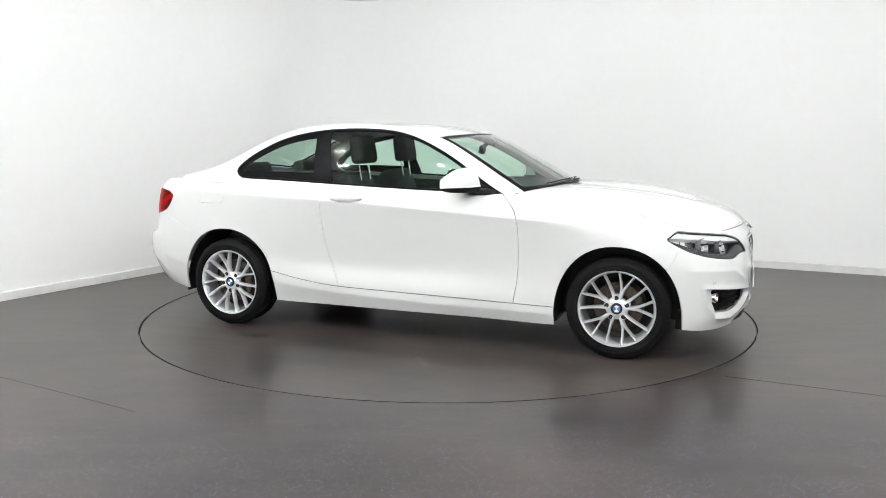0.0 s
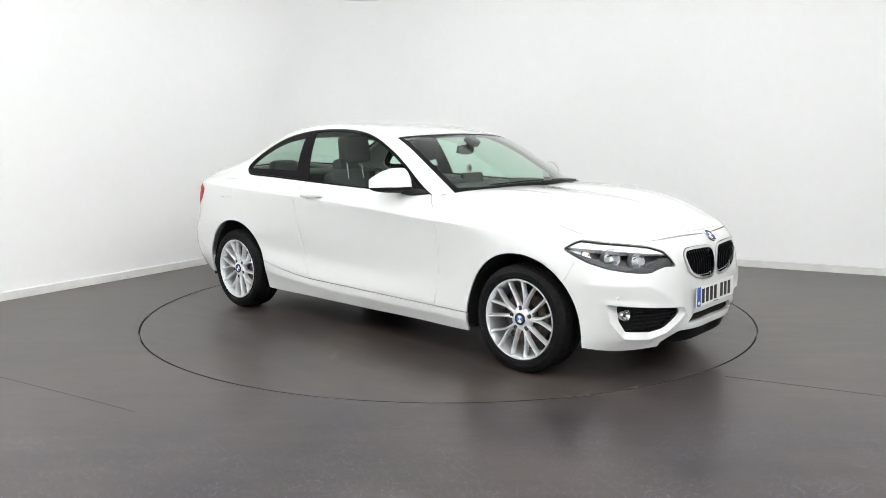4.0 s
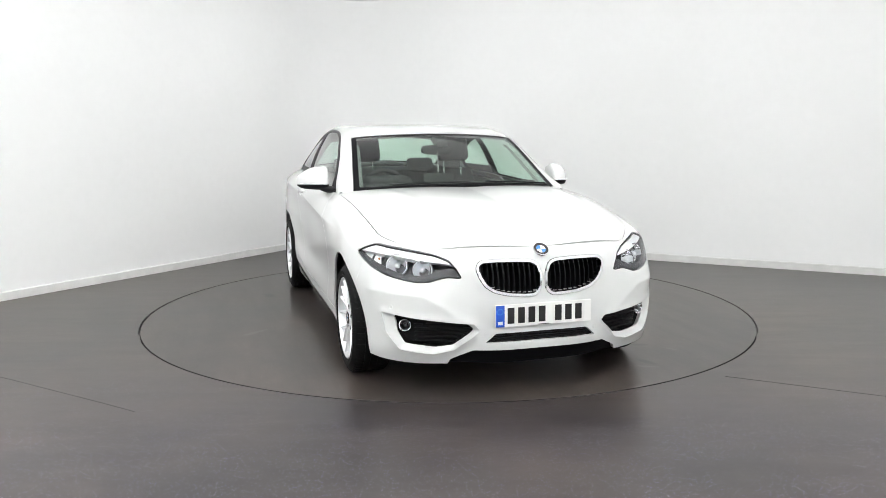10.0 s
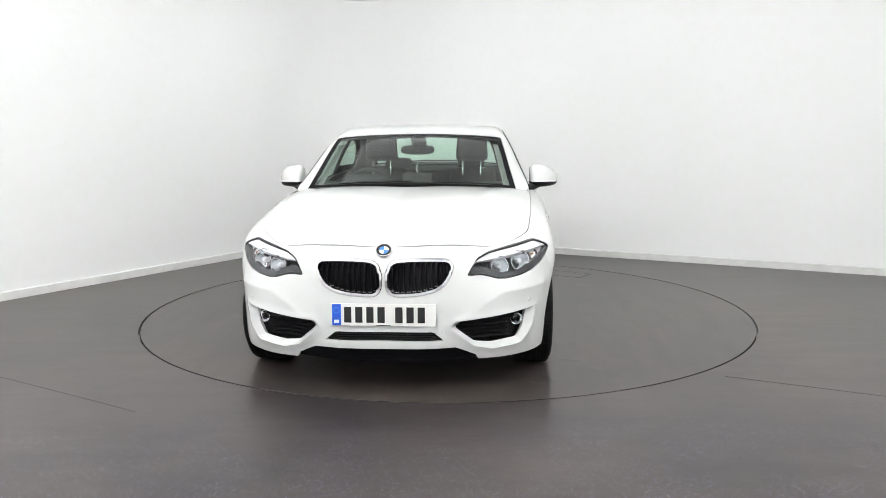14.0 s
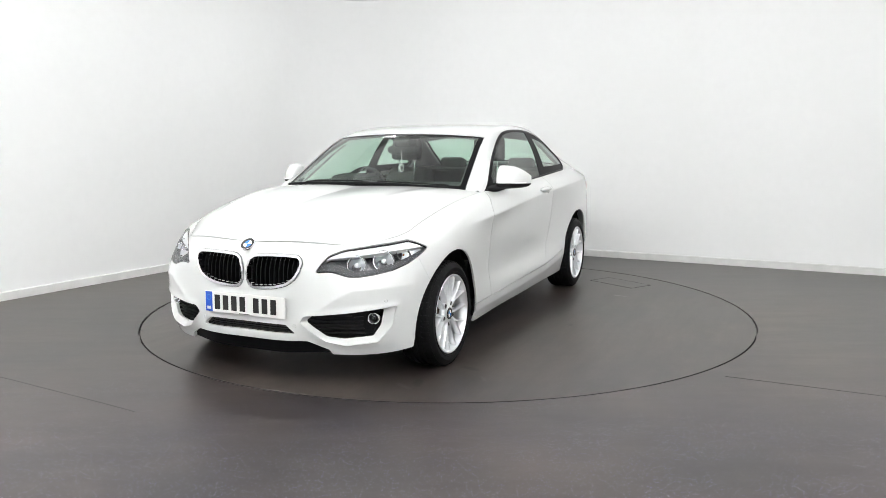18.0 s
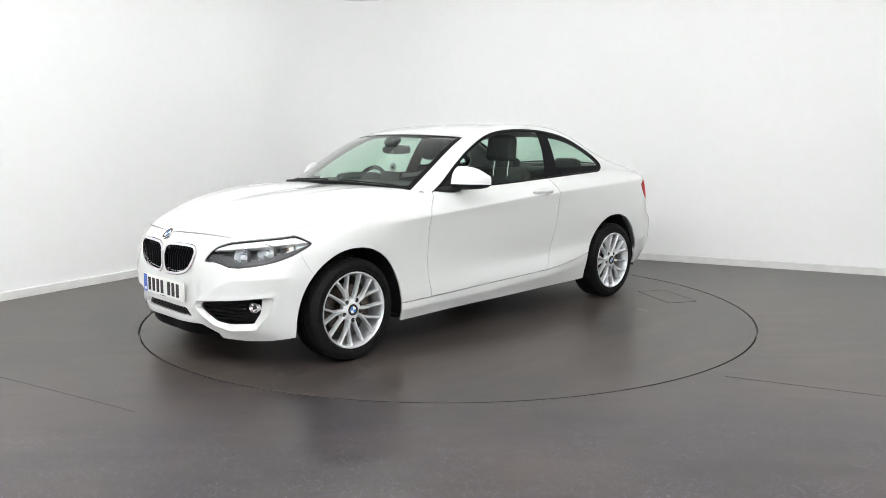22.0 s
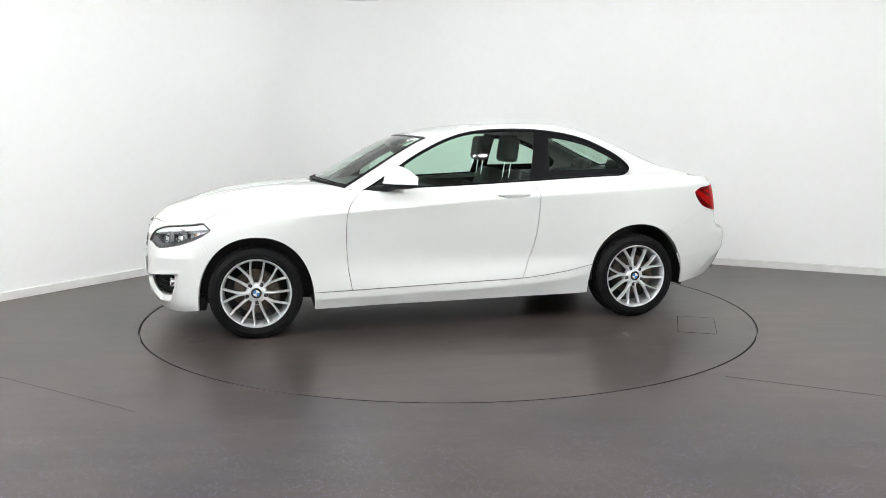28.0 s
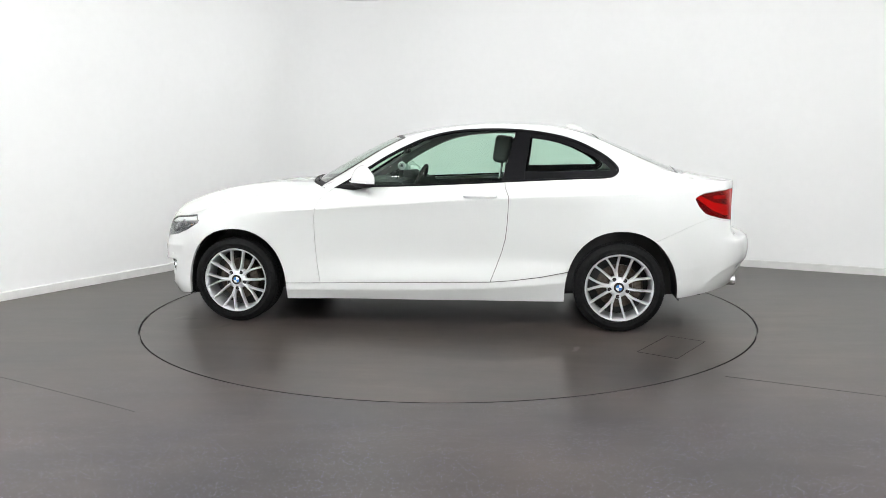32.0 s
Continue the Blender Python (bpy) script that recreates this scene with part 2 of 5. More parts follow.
def wall_run(name, pts, h0, h1, thick, mat, label, bevel_top=0.0):
    """An upright wall that follows the points, thickening away from the room."""
    verts, faces = [], []
    n = len(pts)
    norms = []
    for i in range(n):
        d = (pts[min(i + 1, n - 1)] - pts[max(i - 1, 0)]).normalized()
        norms.append(Vector((d.y, -d.x, 0)))
    prof = [(0, h0), (0, h1 - bevel_top), (bevel_top, h1), (thick, h1), (thick, h0)]
    for p, o in zip(pts, norms):
        for a, z in prof:
            q = p + o * a
            verts.append((q.x, q.y, z))
    k = len(prof)
    for i in range(n - 1):
        for j in range(k):
            faces.append((i * k + j, (i + 1) * k + j, (i + 1) * k + (j + 1) % k, i * k + (j + 1) % k))
    faces += [tuple(range(k)), tuple(reversed(range((n - 1) * k, n * k)))]
    me = mesh_of(name, verts, faces, mat)
    bm = bmesh.new()
    bm.from_mesh(me)
    bmesh.ops.recalc_face_normals(bm, faces=bm.faces)
    bm.to_mesh(me)
    bm.free()
    me.set_sharp_from_angle(angle=radians(35))
    return tagged(new(name, me), label, "wall", kind="structure")


def build_room():
    o = OUTLINE
    wall_run("wall_north", o[:-1], 0, ROOM_H, 0.15, M_WALL, "plain white painted studio wall with a rounded corner")
    wall_run("wall_west", [o[-2], o[-1]], 0, ROOM_H, 0.15, M_WALL, "plain white painted wall behind the camera")
    wall_run("wall_south", [o[-1], o[0]], 0, ROOM_H, 0.15, M_WALL, "plain white painted wall behind the camera")
    sk = []
    for i, p in enumerate(o[:-1]):
        d = (o[min(i + 1, len(o) - 2)] - o[max(i - 1, 0)]).normalized()
        sk.append(p - Vector((d.y, -d.x, 0)) * 0.018)
    ob = wall_run("baseboard", sk, 0.0, 0.073, 0.016, M_SKIRT, "low white skirting board along the studio wall", 0.006)
    ob["category"] = "skirting"
    mid = sum(o, Vector()) / len(o)
    bm = bmesh.new()
    rings = [[bm.verts.new((*(p + (p - mid).normalized() * 0.12).xy, z)) for p in o] for z in (ROOM_H, ROOM_H + 0.12)]
    n = len(o)
    for i in range(n):
        j = (i + 1) % n
        bm.faces.new((rings[0][i], rings[0][j], rings[1][j], rings[1][i]))
    bm.faces.new(rings[0])
    bm.faces.new(rings[1][::-1])
    bmesh.ops.recalc_face_normals(bm, faces=bm.faces)
    tagged(new("ceiling", from_bm("ceiling", bm, M_CEIL)), "plain white studio ceiling", "ceiling", kind="structure")
    # floor with the round pit for the turntable
    R, seg = TABLE_R + 0.011, 360
    verts, faces = [], []
    far = 30.0
    for i in range(seg):
        t = 2 * math.pi * i / seg
        c, s = math.cos(t), math.sin(t)
        way = Vector((c, s, 0))
        k = far
        for a, b in zip(o, o[1:] + o[:1]):
            cross = way.cross(b - a).z
            if abs(cross) > 1e-9:
                d, e = a.cross(b - a).z / cross, a.cross(way).z / cross
                if d > 0 and -0.001 <= e <= 1.001:
                    k = min(k, d)
        k += 0.10
        verts += [(R * c, R * s, -0.03), (R * c, R * s, 0), (k * c, k * s, 0)]
    for i in range(seg):
        j = (i + 1) % seg
        faces += [(3 * i, 3 * j, 3 * j + 1, 3 * i + 1), (3 * i + 1, 3 * j + 1, 3 * j + 2, 3 * i + 2)]
    faces.append(tuple(3 * i for i in range(seg)))
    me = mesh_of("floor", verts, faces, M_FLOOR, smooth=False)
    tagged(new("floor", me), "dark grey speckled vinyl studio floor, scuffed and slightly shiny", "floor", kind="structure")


TABLE_R = 2.246


def build_turntable():
    prof = [(0.0005, -0.002), (TABLE_R - 0.002, -0.002), (TABLE_R, -0.004), (TABLE_R, -0.028)]
    prof = [(r, z + 0.002) for r, z in prof]
    ob = tagged(new("turntable"), "round motor turntable let into the floor, topped with dark grey vinyl", "turntable")
    part("platter", from_bm("platter", lathe_bm(prof, 160, "Z"), M_TABLE, 30), ob)
    part("rim", from_bm("rim", lathe_bm([(TABLE_R - .0005, -.0005), (TABLE_R + .001, -.001), (TABLE_R + .001, -.027)], 160, "Z"), M_GAP, 30), ob, "dark metal rim")
    # hatch cover: its sunk seams
    at = pose(-1.545, 1.03, 0, 0, 0, 60)
    for x0, x1, y0, y1 in ((-.245, .245, -.1275, -.1225), (-.245, .245, .1235, .1265), (-.246, -.2425, -.125, .125), (.2415, .2465, -.125, .125)):
        part("hatch_seam", from_bm("hatch_seam", box_bm(x0, x1, y0, y1, -.01, .0012), M_GAP), ob, m=at)
    part("hatch_cover", from_bm("hatch_cover", box_bm(-.241, .241, -.122, .123, -.01, .0008), M_TABLE), ob, "small hatch cover in the turntable", at)
    return ob


def ceiling_panel(x, y, turn):
    ob = tagged(new("ceiling_light"), "flat square white ceiling light panel, lit", "ceiling light", "ceiling lights")
    part("frame", from_bm("frame", box_bm(-0.125, 0.125, -0.125, 0.125, -0.03, 0, 0.004), M_SKIRT), ob)
    part("diffuser", from_bm("diffuser", box_bm(-0.112, 0.112, -0.112, 0.112, -0.034, -0.012), M_PANEL), ob)
    ob.matrix_basis = pose(x, y, ROOM_H, 0, 0, turn)
    return ob


build_room()
turntable = build_turntable()


def floor_seam(name, pts, width):
    bm = tube_strip(pts, width)
    tagged(new(name, from_bm(name, bm, M_SEAM)), "thin dark welded seam in the vinyl floor", "seam", kind="structure")


def tube_strip(pts, width):
    bm = bmesh.new()
    for (ax, ay), (bx, by) in zip(pts, pts[1:]):
        d = Vector((bx - ax, by - ay, 0)).normalized()
        o = Vector((-d.y, d.x, 0)) * width / 2
        a, b = Vector((ax, ay, 0)), Vector((bx, by, 0))
        up = Vector((0, 0, .0012))
        lo = Vector((0, 0, -.004))
        v = [bm.verts.new(p) for p in (a + o + up, b + o + up, b - o + up, a - o + up, a + o + lo, b + o + lo, b - o + lo, a - o + lo)]
        for f in ((0, 1, 2, 3), (4, 7, 6, 5), (0, 4, 5, 1), (3, 2, 6, 7), (0, 3, 7, 4), (1, 5, 6, 2)):
            bm.faces.new([v[i] for i in f])
    bmesh.ops.recalc_face_normals(bm, faces=bm.faces)
    return bm


floor_seam("floor_seam_east", [(1.52, -1.828), (2.179, -2.153), (4.2, -3.15)], 0.004)
floor_seam("floor_seam_west", [(-3.6, -1.30), (-2.439, -1.83), (-1.711, -2.245), (-1.50, -2.37)], 0.0022)
# some panels follow window reflections; the rest are unseen, added to brighten the car
first_panel = ceiling_panel(-1.18, -6.40, 0)
for px_, py_ in ((1.06, -4.80), (-2.02, -3.03), (1.97, -2.92), (3.62, -.85), (-3.50, -2.17), (-3.6, -5.6), (.6, -7.0), (2.30, -5.61), (-4.4, -3.4), (3.84, -3.04), (-2.2, -5.4)):
    copy_thing(first_panel, pose(px_, py_, ROOM_H))


def fill_sheet():
    """A broad sheet under the ceiling that glows evenly: an unseen fill light, added to brighten the room."""
    ob = tagged(new("fill_sheet"), "broad glowing white sheet under the ceiling, unseen, added as fill light", "ceiling light")
    inner = [(-2.5, 1.4), (-1.25, 3.1), (0.5, 2.75), (3.8, 0.9), (3.8, -2.0), (-3.8, -2.0)]
    bm = bmesh.new()
    top = [bm.verts.new((x, y, ROOM_H - 0.03)) for x, y in inner]
    low = [bm.verts.new((x, y, ROOM_H - 0.06)) for x, y in inner]
    bm.faces.new(top)
    bm.faces.new(low[::-1])
    for i in range(len(inner)):
        j = (i + 1) % len(inner)
        bm.faces.new((top[i], low[i], low[j], top[j]))
    bmesh.ops.recalc_face_normals(bm, faces=bm.faces)
    part("sheet", from_bm("sheet", bm, M_LIGHTSHEET), ob)
    rim = [(x, y, ROOM_H - 0.045) for x, y in inner]
    part("edge_profile", from_bm("edge_profile", tube_bm(rim, 0.035, 8, True), M_SKIRT, 60), ob, "white edge round the added fill sheet")


def disc_lamp():
    """A wide shallow white disc that hangs from the ceiling by the far corner; glowing dots stand in for reflections in
    its underside.
    """
    ob = tagged(new("hanging_lamp"), "wide round white pendant lamp hanging from the ceiling near the corner", "lamp")
    part("shade", from_bm("shade", lathe_bm([(.001, 0.0), (.20, .004), (.40, .022), (.455, .045), (.475, .075), (.46, .10), (.30, .13), (.05, .15)], 64, "Z"), M_WALL, 40), ob)
    part("rod", from_bm("rod", lathe_bm([(.012, .14), (.012, 1.60)], 12, "Z"), M_SKIRT, 40), ob)
    part("ceiling_rose", from_bm("ceiling_rose", lathe_bm([(.012, 1.56), (.06, 1.58), (.06, 1.607)], 20, "Z"), M_SKIRT, 40), ob)
    for k in range(5):
        part("lens", from_bm("lens", lathe_bm([(.0005, -.004), (.014, -.003), (.018, .004), (.018, .02)], 14, "Z"), M_PANEL, 40), ob, "small glowing dot standing in for a reflection", pose(-.06 + .05 * k, -.30, .010))
    ob.matrix_basis = pose(-.93, 2.45, ROOM_H - 1.607)


disc_lamp()
fill_sheet()

# ---- the car's surfaces: feature lines, splined both ways ----
# car space: x forward from the front axle, y to the car's left, z up


def spline(knots, values, at):
    """Natural cubic spline through values (n, d) at the knots, evaluated at the places."""
    t, y = np.asarray(knots, float), np.asarray(values, float)
    n = len(t)
    h = np.diff(t)
    a = np.zeros((n, n))
    rhs = np.zeros((n,) + y.shape[1:])
    a[0, 0] = a[-1, -1] = 1
    for i in range(1, n - 1):
        a[i, i - 1], a[i, i], a[i, i + 1] = h[i - 1], 2 * (h[i - 1] + h[i]), h[i]
        rhs[i] = 6 * ((y[i + 1] - y[i]) / h[i] - (y[i] - y[i - 1]) / h[i - 1])
    m = np.linalg.solve(a, rhs.reshape(n, -1)).reshape(y.shape)
    at = np.asarray(at, float)
    i = np.clip(np.searchsorted(t, at) - 1, 0, n - 2)
    hh, u = h[i][:, None], (at - t[i])[:, None]
    w = hh - u
    return (m[i] * w ** 3 + m[i + 1] * u ** 3) / (6 * hh) + (y[i] / hh - m[i] * hh / 6) * w + (y[i + 1] / hh - m[i + 1] * hh / 6) * u


def chord(p):
    p = np.asarray(p, float)
    return np.r_[0, np.cumsum(np.linalg.norm(np.diff(p, axis=0), axis=1))]


def along(p, n, power=1.0):
    """n points on the smooth curve through p, evenly by length."""
    p = np.asarray(p, float)
    k = chord(p)
    fine = spline(k, p, np.linspace(0, k[-1], 600))
    c = chord(fine)
    at = np.linspace(0, 1, n) * c[-1]
    return np.stack([np.interp(at, c, fine[:, j]) for j in range(fine.shape[1])], 1)


# feature lines of the body side from the nose's middle round to the tail's middle, low to high; the same 18 stations on each
SIDE_X = [0.20, 0.0, -0.35, -0.75, -1.30, -1.90, -2.30, -2.70, -3.0, -3.22]


def feature(nose, side, tail):
    return np.array(list(nose) + [(x, y, z) for x, (y, z) in zip(SIDE_X, side)] + list(tail), float)


LINE_BOTTOM = feature([(.715, 0, .150), (.705, .25, .152), (.652, .42, .160), (.580, .57, .155), (.505, .69, .158), (.408, .785, .170)],
                      [(.84, .182), (.845, .17), (.842, .155), (.835, .160), (.835, .163), (.835, .168), (.84, .172), (.845, .185), (.84, .20), (.80, .235)],
                      [(-3.36, .73, .265), (-3.47, .58, .285), (-3.51, .30, .30), (-3.525, 0, .30)])
LINE_SILL = feature([(.742, 0, .25), (.735, .25, .25), (.675, .43, .245), (.615, .575, .235), (.54, .692, .23), (.42, .79, .225)],
                    [(.852, .25), (.862, .26), (.866, .268), (.868, .275), (.868, .285), (.868, .302), (.872, .335), (.875, .32), (.862, .31), (.83, .315)],
                    [(-3.395, .75, .33), (-3.495, .59, .34), (-3.555, .30, .35), (-3.57, 0, .35)])
LINE_SCOOP = feature([(.738, 0, .34), (.732, .25, .34), (.70, .43, .33), (.645, .58, .33), (.555, .70, .33), (.43, .79, .33)],
                     [(.868, .38), (.876, .40), (.868, .42), (.858, .42), (.852, .42), (.853, .43), (.868, .45), (.890, .47), (.878, .45), (.845, .45)],
                     [(-3.43, .765, .45), (-3.55, .60, .455), (-3.62, .30, .46), (-3.635, 0, .46)])
LINE_MID = feature([(.743, 0, .45), (.737, .25, .45), (.705, .43, .45), (.645, .585, .45), (.55, .71, .45), (.42, .80, .45)],
                   [(.878, .50), (.887, .55), (.876, .58), (.868, .60), (.864, .60), (.865, .60), (.880, .61), (.896, .62), (.884, .60), (.850, .58)],
                   [(-3.435, .765, .585), (-3.55, .60, .595), (-3.62, .30, .60), (-3.635, 0, .60)])
LINE_HIGH = feature([(.74, 0, .55), (.733, .25, .55), (.70, .43, .54), (.635, .58, .535), (.535, .71, .55), (.40, .805, .56)],
                    [(.880, .62), (.888, .68), (.884, .74), (.881, .78), (.879, .80), (.880, .80), (.886, .81), (.890, .81), (.876, .78), (.842, .74)],
                    [(-3.40, .748, .665), (-3.465, .60, .645), (-3.525, .30, .64), (-3.54, 0, .64)])
LINE_CREASE = feature([(.735, 0, .63), (.725, .25, .63), (.690, .42, .62), (.615, .575, .605), (.505, .70, .63), (.37, .80, .65)],
                      [(.868, .69), (.876, .75), (.870, .81), (.871, .85), (.870, .868), (.872, .884), (.875, .894), (.873, .898), (.857, .89), (.825, .87)],
                      [(-3.385, .735, .84), (-3.455, .575, .83), (-3.52, .30, .83), (-3.535, 0, .83)])
LINE_UPPER = feature([(.715, 0, .70), (.703, .25, .70), (.670, .41, .685), (.585, .56, .665), (.47, .68, .69), (.34, .782, .71)],
                     [(.836, .748), (.845, .795), (.838, .86), (.840, .90), (.840, .918), (.842, .938), (.842, .952), (.835, .960), (.818, .958), (.785, .945)],
                     [(-3.37, .70, .935), (-3.455, .54, .93), (-3.53, .29, .925), (-3.545, 0, .925)])
LINE_SHOULDER = feature([(.685, 0, .738), (.672, .25, .742), (.635, .40, .738), (.55, .53, .727), (.42, .635, .737), (.30, .712, .765)],
                        [(.740, .800), (.758, .852), (.774, .908), (.785, .938), (.79, .955), (.79, .982), (.785, 1.0), (.765, 1.012), (.745, 1.008), (.715, .995)],
                        [(-3.36, .65, .986), (-3.453, .50, .981), (-3.53, .27, .978), (-3.545, 0, .977)])
LINES = [LINE_BOTTOM, LINE_SILL, LINE_SCOOP, LINE_MID, LINE_HIGH, LINE_CREASE, LINE_UPPER, LINE_SHOULDER]
WAIST = [(1.45, .765), (1.593, .774), (2.081, .805), (2.479, .833), (2.868, .858), (3.626, .892), (4.366, .921), (4.6, .93), (4.95, .938)]
LEDGE = [(1.60, .222), (2.5, .236), (3.14, .258), (3.48, .290), (3.70, .322)]
CHEEK = [(.33, .352), (.43, .40), (.50, .455), (.60, .505), (.95, .52)]
TUCK = [(4.56, .30), (4.583, .319), (4.667, .393), (4.745, .433), (4.829, .452), (5.05, .456)]
HEM = [(4.33, .385), (4.398, .400), (4.483, .418), (4.60, .442)]
MIRROR = np.array([1.0, -1.0, 1.0])


class Sheet:
    """A bare surface: points, normals, two labels a and b for each point, and faces."""

    def __init__(self, p, n, q, faces):
        self.p, self.n, self.q, self.faces = p, n, q, faces


def grid_sheet(g, q=None):
    """From a grid of points (rows, columns, 3)."""
    du = np.gradient(g, axis=0)
    dv = np.gradient(g, axis=1)
    n = np.cross(du, dv)
    n /= np.linalg.norm(n, axis=2, keepdims=True) + 1e-12
    r, c = g.shape[:2]
    k = np.arange(r * c).reshape(r, c)
    faces = np.stack([k[:-1, :-1], k[1:, :-1], k[1:, 1:], k[:-1, 1:]], -1).reshape(-1, 4)
    if q is None:
        q = np.stack(np.meshgrid(np.linspace(0, 1, r), np.linspace(0, 1, c), indexing="ij"), -1)
    return Sheet(g.reshape(-1, 3), n.reshape(-1, 3), q.reshape(-1, 2), [tuple(f) for f in faces])


def outward(s, inside):
    """Turns the sheet so that its normals look away from the point inside."""
    if np.sum((s.p - np.asarray(inside, float)) * s.n) < 0:
        s.n = -s.n
        s.faces = [f[::-1] for f in s.faces]
    return s


def clip(s, f):
    """The part of the sheet where f is negative, cut cleanly along f = 0."""
    pos, nor, q, faces = list(s.p), list(s.n), list(s.q), []
    f = np.asarray(f, float)
    made = {}

    def cut(i, j):
        key = (min(i, j), max(i, j))
        if key not in made:
            t = f[i] / (f[i] - f[j])
            t = min(max(t, 0.0), 1.0)
            made[key] = len(pos)
            pos.append(s.p[i] + (s.p[j] - s.p[i]) * t)
            v = s.n[i] + (s.n[j] - s.n[i]) * t
            nor.append(v / (np.linalg.norm(v) + 1e-12))
            q.append(s.q[i] + (s.q[j] - s.q[i]) * t)
        return made[key]

    for face in s.faces:
        inside = [f[i] < 0 for i in face]
        if all(inside):
            faces.append(face)
        elif any(inside):
            out = []
            for k in range(len(face)):
                i, j = face[k], face[(k + 1) % len(face)]
                if inside[k]:
                    out.append(i)
                if inside[k] != inside[(k + 1) % len(face)]:
                    out.append(cut(i, j))
            if len(out) >= 3:
                faces.append(tuple(out))
    used = sorted({i for face in faces for i in face})
    back = {i: k for k, i in enumerate(used)}
    if not used:
        return Sheet(np.zeros((0, 3)), np.zeros((0, 3)), np.zeros((0, 2)), [])
    return Sheet(np.array([pos[i] for i in used]), np.array([nor[i] for i in used]), np.array([q[i] for i in used]),
                 [tuple(back[i] for i in face) for face in faces])


def mirrored(s):
    return Sheet(s.p * MIRROR, s.n * MIRROR, s.q.copy(), [f[::-1] for f in s.faces])


def joined(a, b):
    """Two sheets as one, welded where their points meet."""
    pts = np.r_[a.p, b.p]
    nor, q = np.r_[a.n, b.n], np.r_[a.q, b.q]
    key = {}
    back = []
    keep = []
    for i, p in enumerate(np.round(pts, 4)):
        k = tuple(p + 0.0)
        if k not in key:
            key[k] = len(keep)
            keep.append(i)
        back.append(key[k])
    off = len(a.p)
    faces = [tuple(back[i] for i in f) for f in a.faces] + [tuple(back[i + off] for i in f) for f in b.faces]
    faces = [tuple(dict.fromkeys(f)) for f in faces]
    nn = nor[keep].copy()
    mid = np.abs(pts[keep][:, 1]) < 1e-4
    nn[mid, 1] = 0
    nn /= np.linalg.norm(nn, axis=1, keepdims=True) + 1e-12
    return Sheet(pts[keep], nn, q[keep], [f for f in faces if len(f) >= 3])


def whole(s):
    return joined(s, mirrored(s))


def loop_distance(xy, loop):
    """Signed distance of points to a closed outline, negative inside."""
    xy, loop = np.asarray(xy, float), np.asarray(loop, float)
    a, b = loop, np.roll(loop, -1, axis=0)
    best = np.full(len(xy), 1e9)
    inside = np.zeros(len(xy), bool)
    for p, r in zip(a, b):
        d = r - p
        t = np.clip(((xy - p) @ d) / (d @ d + 1e-15), 0, 1)
        best = np.minimum(best, np.linalg.norm(xy - (p + t[:, None] * d), axis=1))
        hit = ((p[1] > xy[:, 1]) != (r[1] > xy[:, 1])) & (xy[:, 0] < d[0] * (xy[:, 1] - p[1]) / (d[1] + 1e-15) + p[0])
        inside ^= hit
    return np.where(inside, -best, best)


def rounded(corners, radius, n=6):
    """A closed outline with its corners rounded."""
    c = np.asarray(corners, float)
    out = []
    for i in range(len(c)):
        p, a, b = c[i], c[i - 1], c[(i + 1) % len(c)]
        ra = min(radius, np.linalg.norm(a - p) * 0.45)
        rb = min(radius, np.linalg.norm(b - p) * 0.45)
        s, e = p + (a - p) / np.linalg.norm(a - p) * ra, p + (b - p) / np.linalg.norm(b - p) * rb
        for t in np.linspace(0, 1, n):
            out.append(s * (1 - t) ** 2 + p * 2 * t * (1 - t) + e * t ** 2)
    return np.array(out)


def body_wall(nu=420, nv=92):
    """The body side, nose and tail, from the bottom edge up to the shoulder. Labels: run along the middle line, height."""
    ext = [np.r_[[l[2] * MIRROR, l[1] * MIRROR], l, [l[-2] * MIRROR, l[-3] * MIRROR]] for l in LINES]
    knots = np.mean([chord(e) for e in ext], axis=0)
    knots -= knots[2]
    at = np.linspace(0, knots[-3], nu)
    rows = np.array([spline(knots, e, at) for e in ext])
    vk = np.mean([chord(rows[:, i]) for i in range(0, nu, 20)], axis=0)
    va = np.linspace(0, vk[-1], nv)
    g = np.stack([spline(vk, rows[:, i], va) for i in range(nu)])
    g[0, :, 1] = g[-1, :, 1] = 0
    q = np.stack([np.repeat(at[:, None], nv, 1), g[..., 2]], -1)
    # pressed creases: the waist line along the doors, and the cheek line from the headlamp to the fog light
    base = outward(grid_sheet(g.copy(), q.copy()), (-1.4, 0, 0.5))
    n = base.n.reshape(g.shape)
    u, z = q[..., 0], q[..., 1]
    for line, amp, above, under, fade in ((WAIST, .017, .045, .050, .35), (LEDGE, .009, .030, .045, .15), (CHEEK, .008, .05, .05, .06), (TUCK, .009, .10, .014, .05), (HEM, .006, .07, .045, .04)):
        t = np.array(line)
        dz = z - np.interp(u, t[:, 0], t[:, 1])
        lift = amp * np.where(dz > 0, np.exp(-dz / above), np.exp(dz / under))
        ends = np.clip((u - t[0, 0]) / fade, 0, 1) * np.clip((t[-1, 0] - u) / fade, 0, 1)
        g += n * (lift * ends * ends * (3 - 2 * ends))[..., None]
    q[..., 1] = g[..., 2]
    return outward(grid_sheet(g, q), (-1.4, 0, 0.5)), rows[-1]


WALL, SHOULDER = body_wall()


def shoulder_between(x_from, x_to):
    s = SHOULDER
    return s[(s[:, 0] <= x_from) & (s[:, 0] >= x_to)]


